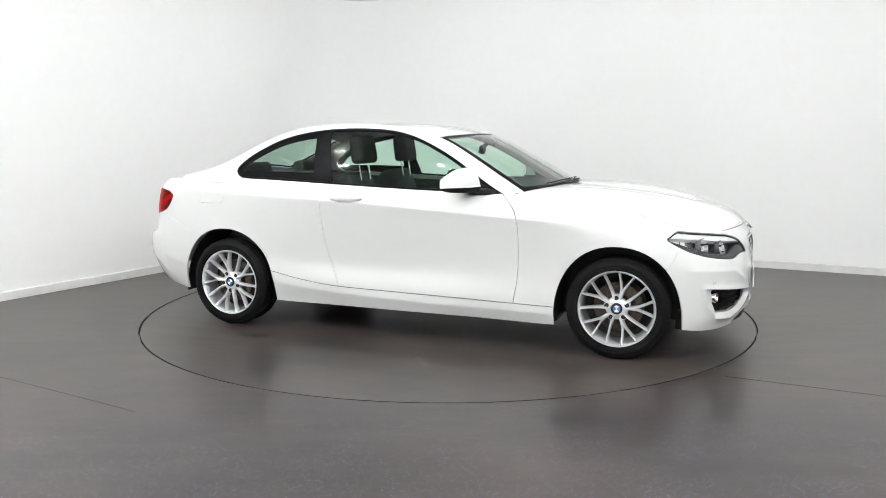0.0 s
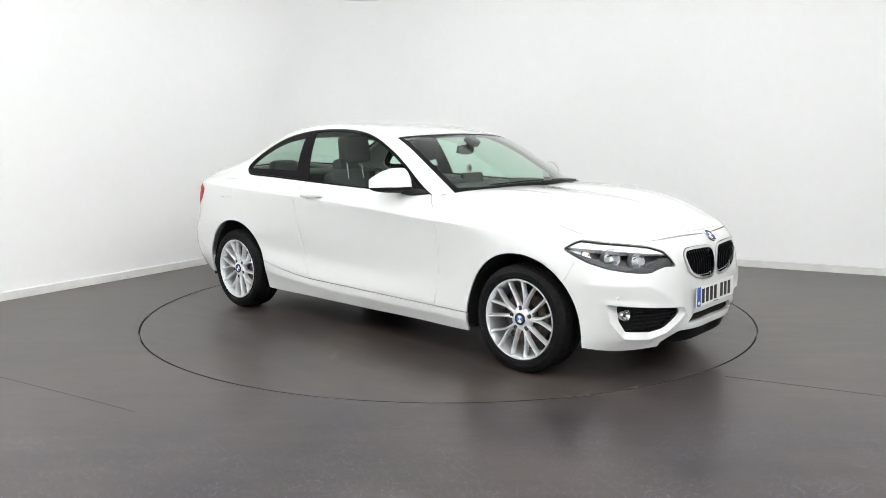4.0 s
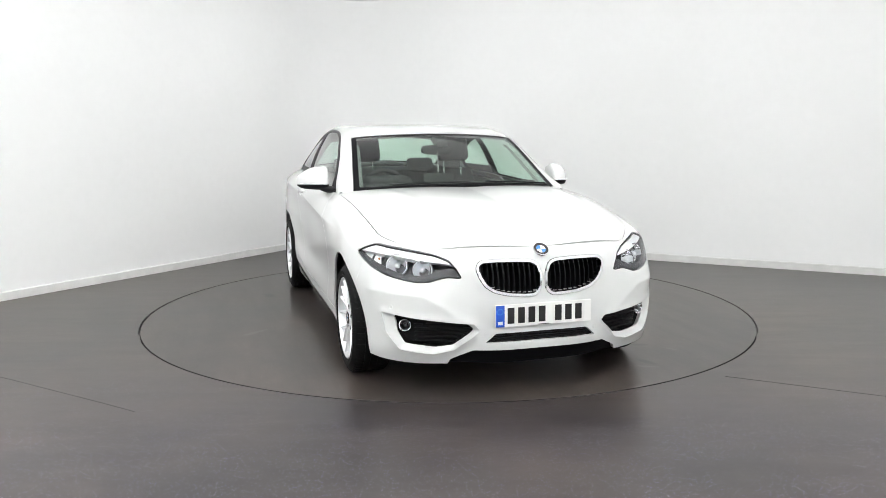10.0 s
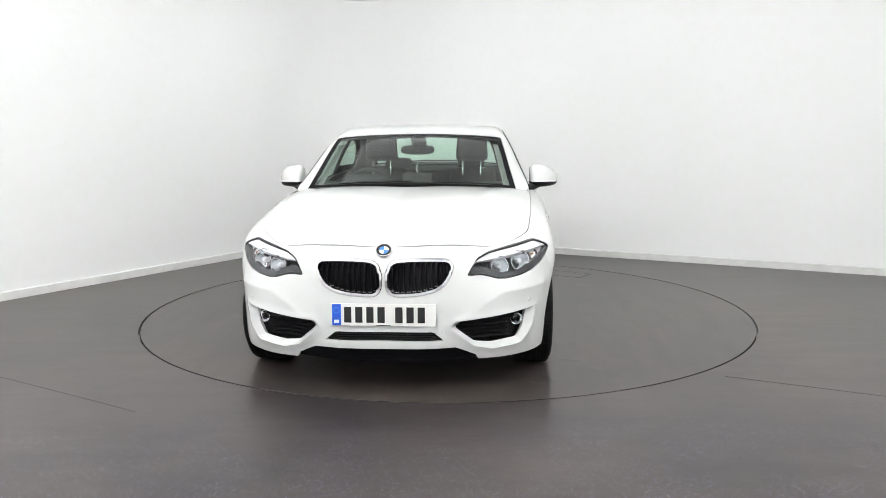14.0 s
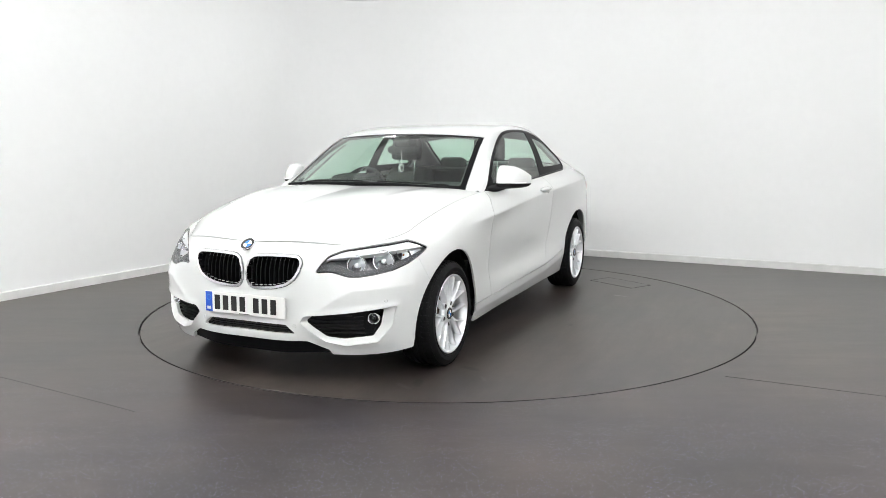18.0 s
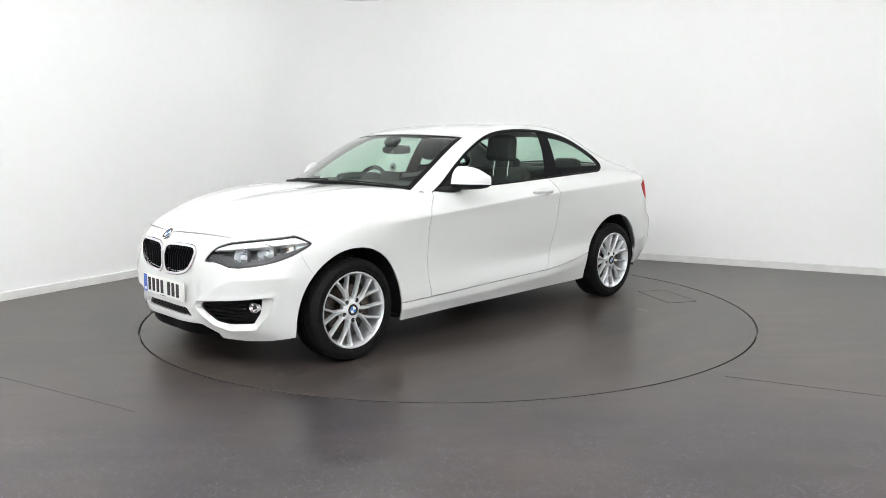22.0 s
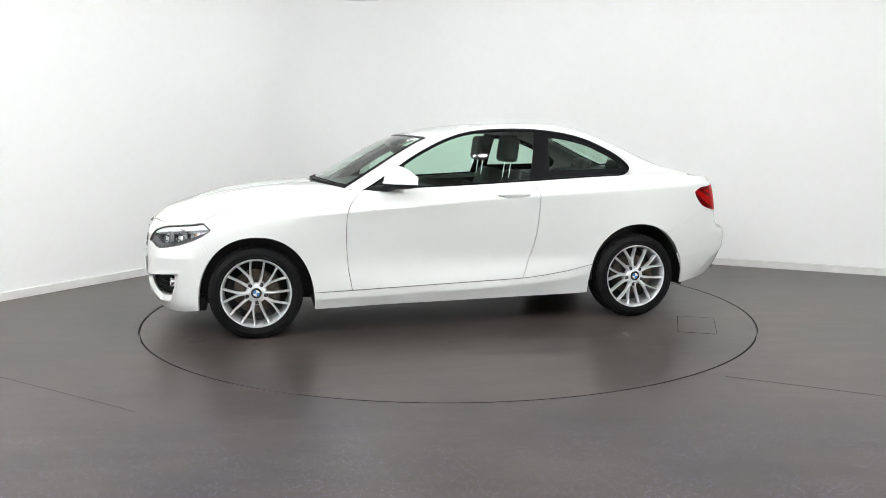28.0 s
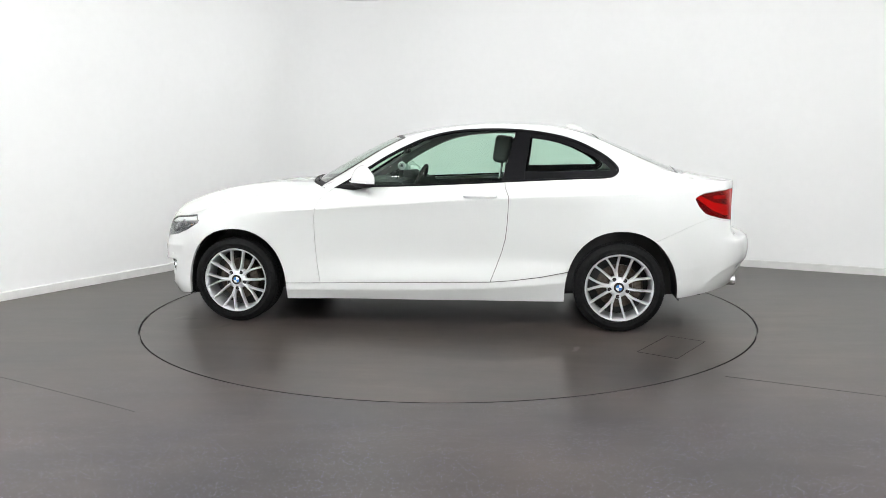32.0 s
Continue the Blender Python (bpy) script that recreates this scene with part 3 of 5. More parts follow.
def coons(c0, c1, d0, d1, nu, nv):
    """A patch between c0, c1 (running along u) and d0, d1 (running along v)."""
    c0, c1, d0, d1 = along(c0, nu), along(c1, nu), along(d0, nv), along(d1, nv)
    u, v = np.linspace(0, 1, nu)[:, None, None], np.linspace(0, 1, nv)[None, :, None]
    ruled = (1 - v) * c0[:, None] + v * c1[:, None] + (1 - u) * d0[None] + u * d1[None]
    bil = (1 - u) * (1 - v) * c0[0] + u * (1 - v) * c0[-1] + (1 - u) * v * c1[0] + u * v * c1[-1]
    return ruled - bil


HOOD_MID = [(.685, 0, .738), (.645, 0, .782), (.56, 0, .826), (.40, 0, .872), (.18, 0, .913), (-.10, 0, .944), (-.415, 0, .972)]
COWL = [(-.415, 0, .972), (-.43, .25, .970), (-.485, .50, .962), (-.60, .715, .945), (-.66, .783, .933)]


def hood_sheet():
    s = SHOULDER
    k = int(np.argmin(np.abs(s[:, 0] - 0.545)))
    e = int(np.argmin(np.abs(s[:, 0] + 0.66) + (s[:, 2] < 0.8)))
    side = s[k:e + 1]
    back = np.array(COWL)
    back[-1] = side[-1]
    g = coons(HOOD_MID, side, s[:k + 1], back, 90, 60)
    u = np.linspace(0, 1, 90)[:, None]
    v = np.linspace(0, 1, 60)[None, :]
    # a crown across, two soft ridges that run back from the grille
    bulge = 0.030 * np.sin(np.pi * np.clip(v, 0, 1)) * np.sin(np.pi * np.clip(u * 0.9 + 0.05, 0, 1)) ** 0.7
    ridge = 0.007 * np.exp(-((v - (0.52 + 0.16 * u)) / 0.07) ** 2) * np.clip(u * 6, 0, 1) * np.clip((1 - u) * 4, 0, 1)
    g[..., 2] += bulge + ridge
    return outward(grid_sheet(g), (-0.2, 0, 0))


# greenhouse: belt, roof rail and centre line share their stations
RAIL = [(-.645, .735, .952), (-.80, .705, 1.045), (-1.0, .668, 1.168), (-1.20, .632, 1.275), (-1.45, .603, 1.345), (-1.75, .592, 1.378), (-2.05, .588, 1.378),
        (-2.35, .592, 1.335), (-2.62, .605, 1.235), (-2.88, .632, 1.115), (-3.12, .672, 1.015)]
BELT = [(-.70, .783, .936), (-.86, .787, .942), (-1.05, .789, .948), (-1.25, .79, .954), (-1.48, .79, .962), (-1.75, .79, .974), (-2.02, .79, .987),
        (-2.30, .785, 1.0), (-2.58, .772, 1.009), (-2.88, .753, 1.011), (-3.18, .722, .999)]
CENTRE = [(-.415, 0, .974), (-.58, 0, 1.070), (-.80, 0, 1.189), (-1.05, 0, 1.303), (-1.40, 0, 1.373), (-1.72, 0, 1.395), (-2.03, 0, 1.393),
          (-2.33, 0, 1.370), (-2.58, 0, 1.297), (-2.86, 0, 1.178), (-3.16, 0, 1.052)]


def greenhouse_sheet(ns=260, na=34, nf=9, nb=46):
    """Labels: station 0 to 1 along the car, 0 at the belt to 1 at the rail to 2 at the middle."""
    k = np.mean([chord(c) for c in (RAIL, BELT, CENTRE)], axis=0)
    at = np.linspace(0, k[-1], ns)
    rail, belt, mid = (spline(k, c, at) for c in (RAIL, BELT, CENTRE))
    rows, labels = [], []
    for i in range(ns):
        b, r, m = belt[i], rail[i], mid[i]
        w = np.linspace(0, 1, na)[:, None]
        side = b + (r - b) * w
        out = np.array([0, (r - b)[2], -(r - b)[1]])
        out /= np.linalg.norm(out) + 1e-9
        side = side + out * (0.020 * np.sin(np.pi * w))
        w2 = np.linspace(0, 1, nb)
        yy = r[1] * (1 - w2)
        crown = 1 - np.abs(yy / r[1]) ** 2.1
        top = np.stack([r[0] + (m[0] - r[0]) * crown, yy, r[2] + (m[2] - r[2]) * crown], 1)
        both = np.r_[side, top[1:]]
        lab = np.r_[w[:, 0], 1 + w2[1:]]
        # round the rail
        rad = 0.035 + 0.02 * min(1.0, max(0.0, (i / ns - 0.2) * 6))
        c = chord(both)
        at_r = c[na - 1]
        a0, a1 = at_r - min(rad, at_r * 0.45), at_r + rad
        p0 = np.array([np.interp(a0, c, both[:, j]) for j in range(3)])
        p1 = np.array([np.interp(a1, c, both[:, j]) for j in range(3)])
        t = np.linspace(0, 1, nf)[:, None]
        arc = p0 * (1 - t) ** 2 + r * 2 * t * (1 - t) + p1 * t ** 2
        s0 = np.linspace(0, a0, na)
        s1 = a1 + (c[-1] - a1) * np.linspace(0, 1, nb)
        first = np.stack([np.interp(s0, c, both[:, j]) for j in range(3)], 1)
        last = np.stack([np.interp(s1, c, both[:, j]) for j in range(3)], 1)
        rows.append(np.r_[first[:-1], arc, last[1:]])
        lf, ll = np.interp(s0, c, lab), np.interp(s1, c, lab)
        labels.append(np.r_[lf[:-1], np.linspace(lf[-1], ll[0], nf), ll[1:]])
    g = np.array(rows)
    g[:, -1, 1] = 0
    labels = np.array(labels)
    # the front edge runs on a little, down under the bonnet's rear edge
    g = np.concatenate([(g[0] + (g[0] - g[1]) * 4.5)[None], g])
    g[0, :, 2] -= 0.006
    labels = np.concatenate([labels[:1], labels])
    stations = np.r_[-0.016, np.linspace(0, 1, ns)]
    q = np.stack([np.repeat(stations[:, None], g.shape[1], 1), labels], -1)
    return outward(grid_sheet(g, q), (-1.9, 0, 0.9))


def deck_sheet():
    s = SHOULDER
    e0 = int(np.argmin(np.abs(s[:, 0] + 3.18) + (s[:, 2] < 0.9)))
    e1 = int(np.argmin(np.abs(s[:, 0] + 3.46) + (s[:, 2] < 0.9)))
    front = [(-3.16, 0, 1.052), (-3.155, .3, 1.045), (-3.14, .52, 1.032), (-3.125, .672, 1.014), s[e0]]
    mid = [(-3.16, 0, 1.052), (-3.28, 0, 1.022), (-3.40, 0, .992), (-3.50, 0, .982), s[-1]]
    g = coons(mid, s[e0:e1 + 1], front, s[e1:][::-1], 50, 50)
    return outward(grid_sheet(g), (-3.2, 0, 0.5))


HOOD, GLASSHOUSE, DECK = hood_sheet(), greenhouse_sheet(), deck_sheet()

# ---- the car ----
M_INTERIOR = grain(material("dark_interior", (0.05, 0.05, 0.05), 0.75), 200.0, (0.022, 0.022, 0.023), (0.036, 0.036, 0.038), 0.2, distance=0.001)
M_SEAT = grain(material("black_seat_cloth", (0.02, 0.02, 0.02), 0.85), 320.0, (0.024, 0.024, 0.025), (0.044, 0.044, 0.046), 0.3, distance=0.001)
M_LINER = grain(material("grey_headlining", (0.30, 0.30, 0.29), 0.9), 200.0, (0.26, 0.26, 0.25), (0.32, 0.32, 0.31), 0.1)
M_GREYTRIM = material("dark_grey_lamp_trim", (0.050, 0.051, 0.054), 0.35)
M_CHAMBER = material("lamp_chamber", (0.14, 0.14, 0.145), 0.30, 0.6)
M_SILVERTRIM = material("silver_lamp_trim", (0.86, 0.87, 0.88), 0.28, 0.3)
M_PRINT = material("black_glass_print", (0.006, 0.006, 0.007), 0.35, spec=0.05)
M_REFLECT = material("mirror_glass", (0.90, 0.90, 0.92), 0.03, 1.0)
M_BOWL = material("bright_reflector", (0.90, 0.91, 0.93), 0.05, 1.0)
M_AMBER = material("amber_bulb", (0.55, 0.22, 0.06), 0.3)
M_RED = material("red_lamp_plastic", (0.42, 0.010, 0.012), 0.10, coat=0.8)
M_REDBRIGHT = material("bright_red_lamp_plastic", (0.62, 0.018, 0.016), 0.15, coat=0.8)
M_DARKRED = material("dark_red_lamp_plastic", (0.13, 0.006, 0.010), 0.12, coat=0.8)
M_PLATE = material("white_plate", (0.78, 0.78, 0.76), 0.35, coat=0.3)
M_BLUE = material("blue_enamel", (0.02, 0.10, 0.55), 0.3, coat=0.5)
M_BADGEBLUE = material("light_blue_enamel", (0.08, 0.25, 0.62), 0.25, coat=0.6)
M_WHITE = material("white_enamel", (0.80, 0.80, 0.80), 0.3, coat=0.5)
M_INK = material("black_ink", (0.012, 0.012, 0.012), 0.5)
M_DISC = grain(material("brake_disc_steel", (0.30, 0.28, 0.26), 0.4, 0.8), 40.0, (0.05, 0.036, 0.027), (0.13, 0.112, 0.098))
M_STEEL = material("brushed_steel", (0.55, 0.55, 0.55), 0.3, 1.0)


def shell(name, s, mat, parent, label="", lip=0.012, lift=0.0):
    """A sheet as one mesh part, its free edges turned inward by lip."""
    p = s.p + s.n * lift
    count = {}
    for f in s.faces:
        for i, j in zip(f, f[1:] + f[:1]):
            count[(i, j)] = count.get((i, j), 0) + 1
    edges = [(i, j) for (i, j) in count if (j, i) not in count]
    verts, faces = list(p), list(s.faces)
    loops = [tuple(s.n[i]) for f in faces for i in f]
    if lip:
        low, side = {}, {}
        for i in sorted({k for e in edges for k in e}):
            low[i] = len(verts)
            verts.append(p[i] - s.n[i] * lip)
        for i, j in edges:
            o = np.cross(p[j] - p[i], s.n[i])
            o = o / (np.linalg.norm(o) + 1e-12) * (1 if lip > 0 else -1)
            for k in (i, j):
                side[k] = side.get(k, 0) + o
        for i, j in edges:
            f = (j, i, low[i], low[j])
            faces.append(f)
            for k in (j, i, i, j):
                o = side[k] / (np.linalg.norm(side[k]) + 1e-12)
                loops.append(tuple(o))
    me = bpy.data.meshes.new(name)
    me.from_pydata([tuple(map(float, v)) for v in verts], [], [tuple(map(int, f)) for f in faces])
    me.materials.append(mat)
    me.polygons.foreach_set("use_smooth", [True] * len(me.polygons))
    if len(loops) == len(me.loops):
        me.normals_split_custom_set(loops)
    return part(name, me, parent, label)


def split(s, f, gap=0.0022):
    """The sheet where f is negative and where it is positive, with a narrow gap between."""
    f = np.asarray(f, float)
    return clip(s, f + gap), clip(s, gap - f)


def below(s, table, u0, u1):
    """Height over a line given as (run, height) pairs, far off outside u0 to u1."""
    t = np.array(table, float)
    f = s.q[:, 1] - np.interp(s.q[:, 0], t[:, 0], t[:, 1])
    return np.maximum(f, np.maximum(u0 - s.q[:, 0], s.q[:, 0] - u1))


def both_sides(name, s, mat, parent, label="", lip=0.012, lift=0.0):
    return [shell(name, s, mat, parent, label, lip, lift), shell(name, mirrored(s), mat, parent, label, lip, lift)]


def cut_out(s, outline, gap=0.002):
    return split(s, loop_distance(s.q, outline), gap)


FRONT_AXLE, REAR_AXLE = 0.0, -2.69


def arch(p, xc, half, top, low=0.2):
    dx, dz = np.abs(p[:, 0] - xc) / half, np.maximum(p[:, 2] - low, 0) / (top - low)
    return ((dx ** 2.2 + dz ** 2.2) ** (1 / 2.2) - 1) * half


HEADLAMP = rounded([(.415, .597), (.450, .645), (.485, .680), (.56, .704), (.68, .717), (.80, .729), (.905, .741), (.955, .727), (1.022, .700), (.958, .664),
                    (.888, .628), (.805, .600), (.712, .583), (.63, .573), (.572, .576), (.527, .592), (.485, .602)], 0.014)
TAILLAMP = rounded([(4.484, .883), (4.512, .899), (4.545, .914), (4.665, .927), (4.78, .931), (5.02, .930), (4.985, .730), (4.80, .732), (4.69, .742), (4.602, .764), (4.554, .784), (4.514, .828)], 0.015)
KIDNEY = rounded([(.020, .600), (.036, .652), (.062, .666), (.142, .671), (.251, .672), (.322, .669), (.338, .648), (.323, .608), (.292, .562), (.251, .535), (.184, .518), (.100, .511),
                  (.048, .511), (.025, .535)], 0.016)
FOG_OPEN = rounded([(.352, .340), (.392, .366), (.782, .396), (.770, .318), (.722, .256), (.545, .238), (.450, .254)], 0.008)
FOG_BEZEL = rounded([(.325, .335), (.352, .372), (.842, .416), (.824, .315), (.740, .230), (.545, .212), (.440, .238)], 0.010)
LOW_GRILLE = rounded([(-.247, .319), (.247, .319), (.300, .272), (-.300, .272)], 0.008)
DOOR = [(2.09, 1.2), (2.040, .945), (1.996, .908), (1.960, .876), (1.935, .842), (1.919, .802), (1.910, .755), (1.906, .70), (1.905, .607), (1.908, .50), (1.916, .407), (1.938, .274), (1.945, .20), (3.14, .20), (3.138, .302),
        (3.175, .400), (3.214, .505), (3.240, .60), (3.251, .699), (3.258, .80), (3.261, .89), (3.235, .950), (3.205, 1.2)]
HANDLE_CUP = np.array([(3.066 + .066 * math.cos(t), .884 + .034 * math.sin(t)) for t in np.linspace(0, 2 * math.pi, 28, endpoint=False)])
FUEL_FLAP = rounded([(4.232, .975), (4.04, .979), (4.005, .905), (4.03, .840), (4.235, .838)], 0.03)
AIR_OUTLET = rounded([(4.785, .398), (4.805, .424), (4.95, .437), (4.955, .414)], 0.006)
SILL_LINE = [(1.60, .262), (1.69, .267), (2.47, .286), (3.14, .302), (3.30, .316), (3.48, .342), (3.68, .384)]
REAR_SEAM = [(4.15, .57), (4.24, .598), (4.5, .716), (4.60, .752), (4.70, .730), (4.78, .724), (5.6, .70)]

car = tagged(new("car"), "white two-door coupe with silver alloy wheels parked on the turntable", "car")


def renormal(s):
    """The sheet with fresh normals, after its points were moved."""
    n = np.zeros_like(s.p)
    for f in s.faces:
        a = np.cross(s.p[f[1]] - s.p[f[0]], s.p[f[2]] - s.p[f[0]])
        if len(f) > 3:
            a = a + np.cross(s.p[f[2]] - s.p[f[0]], s.p[f[3]] - s.p[f[0]])
        for i in f:
            n[i] += a
    n /= np.linalg.norm(n, axis=1, keepdims=True) + 1e-12
    return Sheet(s.p, n, s.q, s.faces)


def inward(s, d):
    p = s.p - s.n * d
    p[np.abs(s.p[:, 1]) < 1e-4, 1] = 0
    return Sheet(p, s.n, s.q, s.faces)


def build_body():
    w = clip(WALL, -arch(WALL.p, FRONT_AXLE - 0.003, 0.372, 0.652))
    w = clip(w, -arch(w.p, REAR_AXLE - 0.012, 0.375, 0.662))
    lamp, w = cut_out(w, HEADLAMP, 0.0025)
    tail, w = cut_out(w, TAILLAMP)
    # front bumper against the wing: seam from the lamp's rear corner down to the arch
    u, z = w.q[:, 0], w.q[:, 1]
    seam = np.where(z > 0.69, u - 0.655, u - np.interp(z, [.0, .50, .53, .665, .69], [1.2, 1.06, 1.03, .94, .655]))
    bumper, w = split(w, seam, 0.0006)
    skirt, w = split(w, below(w, SILL_LINE, 1.0, 3.75), 0.0026)
    door, w = cut_out(w, DOOR, 0.0019)
    cup, door = cut_out(door, HANDLE_CUP, 0.0)
    wing, w = split(w, w.q[:, 0] - 2.5)
    rear, quarter = split(w, below(w, REAR_SEAM, 4.12, 9.0), 0.0006)
    outlet, rear = cut_out(rear, AIR_OUTLET, 0.0)
    both_sides("air_outlet", inward(outlet, 0.012), M_INK, car, "dark slot in the rear bumper", lip=-0.010)
    both_sides("front_wing", wing, M_PAINT, car)
    doors = both_sides("door", door, M_PAINT, car)
    skirts = both_sides("side_skirt", skirt, M_PAINT, car)
    flap, right_quarter = cut_out(quarter, FUEL_FLAP, 0.0010)
    shell("rear_quarter_panel", quarter, M_PAINT, car)
    shell("rear_quarter_panel", mirrored(right_quarter), M_PAINT, car)
    shell("fuel_flap", mirrored(flap), M_PAINT, car)
    shell("rear_bumper", whole(rear), M_PAINT, car)
    # the bumper's openings
    # a soft ridge runs round the fog light's surround, which then slopes inward
    d = loop_distance(bumper.q, FOG_BEZEL)
    bumper.p = bumper.p + bumper.n * (0.005 * np.exp(-(d / 0.020) ** 2))[:, None]
    bumper = renormal(bumper)
    bezel, bumper = cut_out(bumper, FOG_BEZEL, 0.0005)
    fog, bezel = cut_out(bezel, FOG_OPEN, 0.0)
    kidney_hole, bumper = split(bumper, loop_distance(bumper.q, KIDNEY) - 0.0155, 0.0)
    grille, bumper = cut_out(bumper, LOW_GRILLE, 0.0)
    lip, bumper = split(bumper, np.maximum(bumper.q[:, 1] - np.interp(bumper.q[:, 0], [0, .352, .46, .50], [.232, .235, .185, .12]), bumper.q[:, 0] - .52), 0.0)
    # the nose strip in front of the bonnet's edge goes with the bumper
    edge = HOOD.q[:, 0] - np.interp(HOOD.q[:, 1], [0, .3, .6, .9, 1], [.026, .020, .011, .003, 0])
    nose, bonnet = split(HOOD, edge, 0.0008)
    bonnet = clip(bonnet, bonnet.q[:, 1] - 0.9935)
    front = joined(bumper, nose)
    body = shell("front_bumper", whole(front), M_PAINT, car, lip=0.02)
    shell("bonnet", whole(bonnet), M_PAINT, car)
    shell("boot_lid", whole(DECK), M_PAINT, car)
    shell("front_lip", whole(inward(lip, 0.020)), M_PRINT, car, "matt black plastic lip under the bumper", lip=0.012)
    return lamp, tail, doors, body, bezel, fog, kidney_hole, grille, cup


LAMP, TAIL, DOORS, BUMPER, BEZEL, FOG, KIDNEY_HOLE, GRILLE, CUP = build_body()


def wall_point(u, z, depth=0.0, side=1):
    """A place on the body side by run and height, moved inward by depth, with the outward normal."""
    i = np.argsort((WALL.q[:, 0] - u) ** 2 + (WALL.q[:, 1] - z) ** 2)[:4]
    wgt = 1 / (np.hypot(WALL.q[i, 0] - u, WALL.q[i, 1] - z) + 1e-4)
    p, n = (WALL.p[i] * wgt[:, None]).sum(0) / wgt.sum(), (WALL.n[i] * wgt[:, None]).sum(0)
    n = n / np.linalg.norm(n)
    p = p - n * depth
    f = np.array([1, side, 1])
    return Vector(p * f), Vector(n * f)


def facing(p, n, up=(0, 0, 1)):
    """A pose at p whose local y axis looks along n and whose z axis is upright."""
    y = Vector(n).normalized()
    x = y.cross(Vector(up)).normalized()
    zz = x.cross(y)
    return Matrix(((x.x, y.x, zz.x, p[0]), (x.y, y.y, zz.y, p[1]), (x.z, y.z, zz.z, p[2]), (0, 0, 0, 1)))


def headlight(side):
    m = (lambda s: s) if side > 0 else mirrored
    body = shell("headlight", m(inward(LAMP, 0.075)), M_CHAMBER, car, "clear-lensed headlight with two round chrome reflectors", lip=-0.075)
    shell("lens", m(LAMP), M_LENS, body, lip=0.004, lift=-0.001).visible_shadow = False
    z = LAMP.q[:, 1]
    u = LAMP.q[:, 0]
    low = clip(LAMP, z - np.interp(u, [.42, .50, .60, .72, .85, 1.0], [.640, .648, .607, .612, .650, .700]))
    shell("lower_trim", m(inward(low, 0.016)), M_GREYTRIM, body, lip=0.03)
    z, u = LAMP.q[:, 1], LAMP.q[:, 0]
    brow = clip(LAMP, np.interp(u, [.42, .50, .60, .80, .92, 1.0], [.650, .668, .676, .697, .706, .708]) - z)
    shell("brow", m(inward(brow, 0.010)), M_SILVERTRIM, body, "silver strip along the lamp's top", lip=0.03)
    outer = clip(LAMP, np.maximum(.86 - LAMP.q[:, 0], loop_distance(LAMP.q, HEADLAMP) + 0.008))
    shell("side_reflector", m(inward(outer, 0.040)), M_SILVERTRIM, body, "pale ribbed reflector at the lamp's outer end", lip=0.01)
    top = clip(LAMP, np.maximum(-loop_distance(LAMP.q, HEADLAMP) - 0.0045, np.interp(LAMP.q[:, 0], [.40, .55, .80, .95, 1.0], [.600, .665, .690, .700, .690]) - LAMP.q[:, 1]))
    shell("top_band", m(inward(top, 0.0015)), M_INK, body, "thin black band along the top edge", lip=0.01)
    for k, (uu, zz, r) in enumerate(((.615, .642, .045), (.755, .657, .050))):
        p, n = wall_point(uu, zz, 0.030, side)
        way = (Vector((1, 0.18 * side, 0)) + n * 0.6).normalized()
        prof = [(r * math.sin(t), -0.055 * math.cos(t)) for t in np.linspace(0.06, math.pi / 2, 10)] + [(r + 0.004, 0.0), (r + 0.005, -0.012)]
        ring = part("reflector", from_bm("reflector", lathe_bm(prof, 32), M_BOWL, 60), body, "round chrome reflector", facing(p, way))
        part("bulb_cap", from_bm("bulb_cap", lathe_bm([(.0005, .012), (.010, .010), (.014, 0), (.014, -.04), (.006, -.05)], 18), M_SILVERTRIM, 40), body, m=facing(p - way * 0.015, way))
        part("reflector_rim", from_bm("reflector_rim", lathe_bm([(r + .003, -.02), (r + .004, .002), (r + .006, .002), (r + .007, -.03)], 32), M_CHAMBER, 40), body, m=facing(p, way))
    p, n = wall_point(.865, .683, 0.034, side)
    part("indicator_bowl", from_bm("indicator_bowl", lathe_bm([(.001, -.03), (.02, -.025), (.034, -.01), (.040, .004), (.043, .0)], 24), M_CHAMBER, 60), body, m=facing(p, n))
    part("indicator_bulb", from_bm("indicator_bulb", lathe_bm([(.001, .005), (.0035, .004), (.005, .0), (.004, -.02)], 16), M_AMBER, 50), body, "amber indicator bulb", facing(p, n))


def tail_light(side):
    m = (lambda s: s) if side > 0 else mirrored
    body = shell("tail_light", m(inward(TAIL, 0.012)), M_DARKRED, car, "red wraparound tail light", lip=0.03)
    u, z = TAIL.q[:, 0], TAIL.q[:, 1]
    bar = clip(TAIL, np.abs(z - np.interp(u, [4.5, 4.56, 4.62, 4.72, 5.1], [.895, .860, .825, .800, .795])) - np.interp(u, [4.5, 4.6, 4.7, 5.0], [.014, .026, .036, .036]))
    shell("light_bar", m(inward(bar, 0.008)), M_REDBRIGHT, body, "bright red curved light bar", lip=0.004)
    u, z = TAIL.q[:, 0], TAIL.q[:, 1]
    top = clip(TAIL, np.maximum(np.abs(z - .888) - .012, 4.62 - u))
    shell("upper_bar", m(inward(top, 0.009)), M_RED, body, lip=0.004)
    shell("lens", m(TAIL), thin_red, body, lip=0.006, lift=0.001)


thin_red = thin_glass("red_lens", (0.74, 0.10, 0.09), graze=0.3)


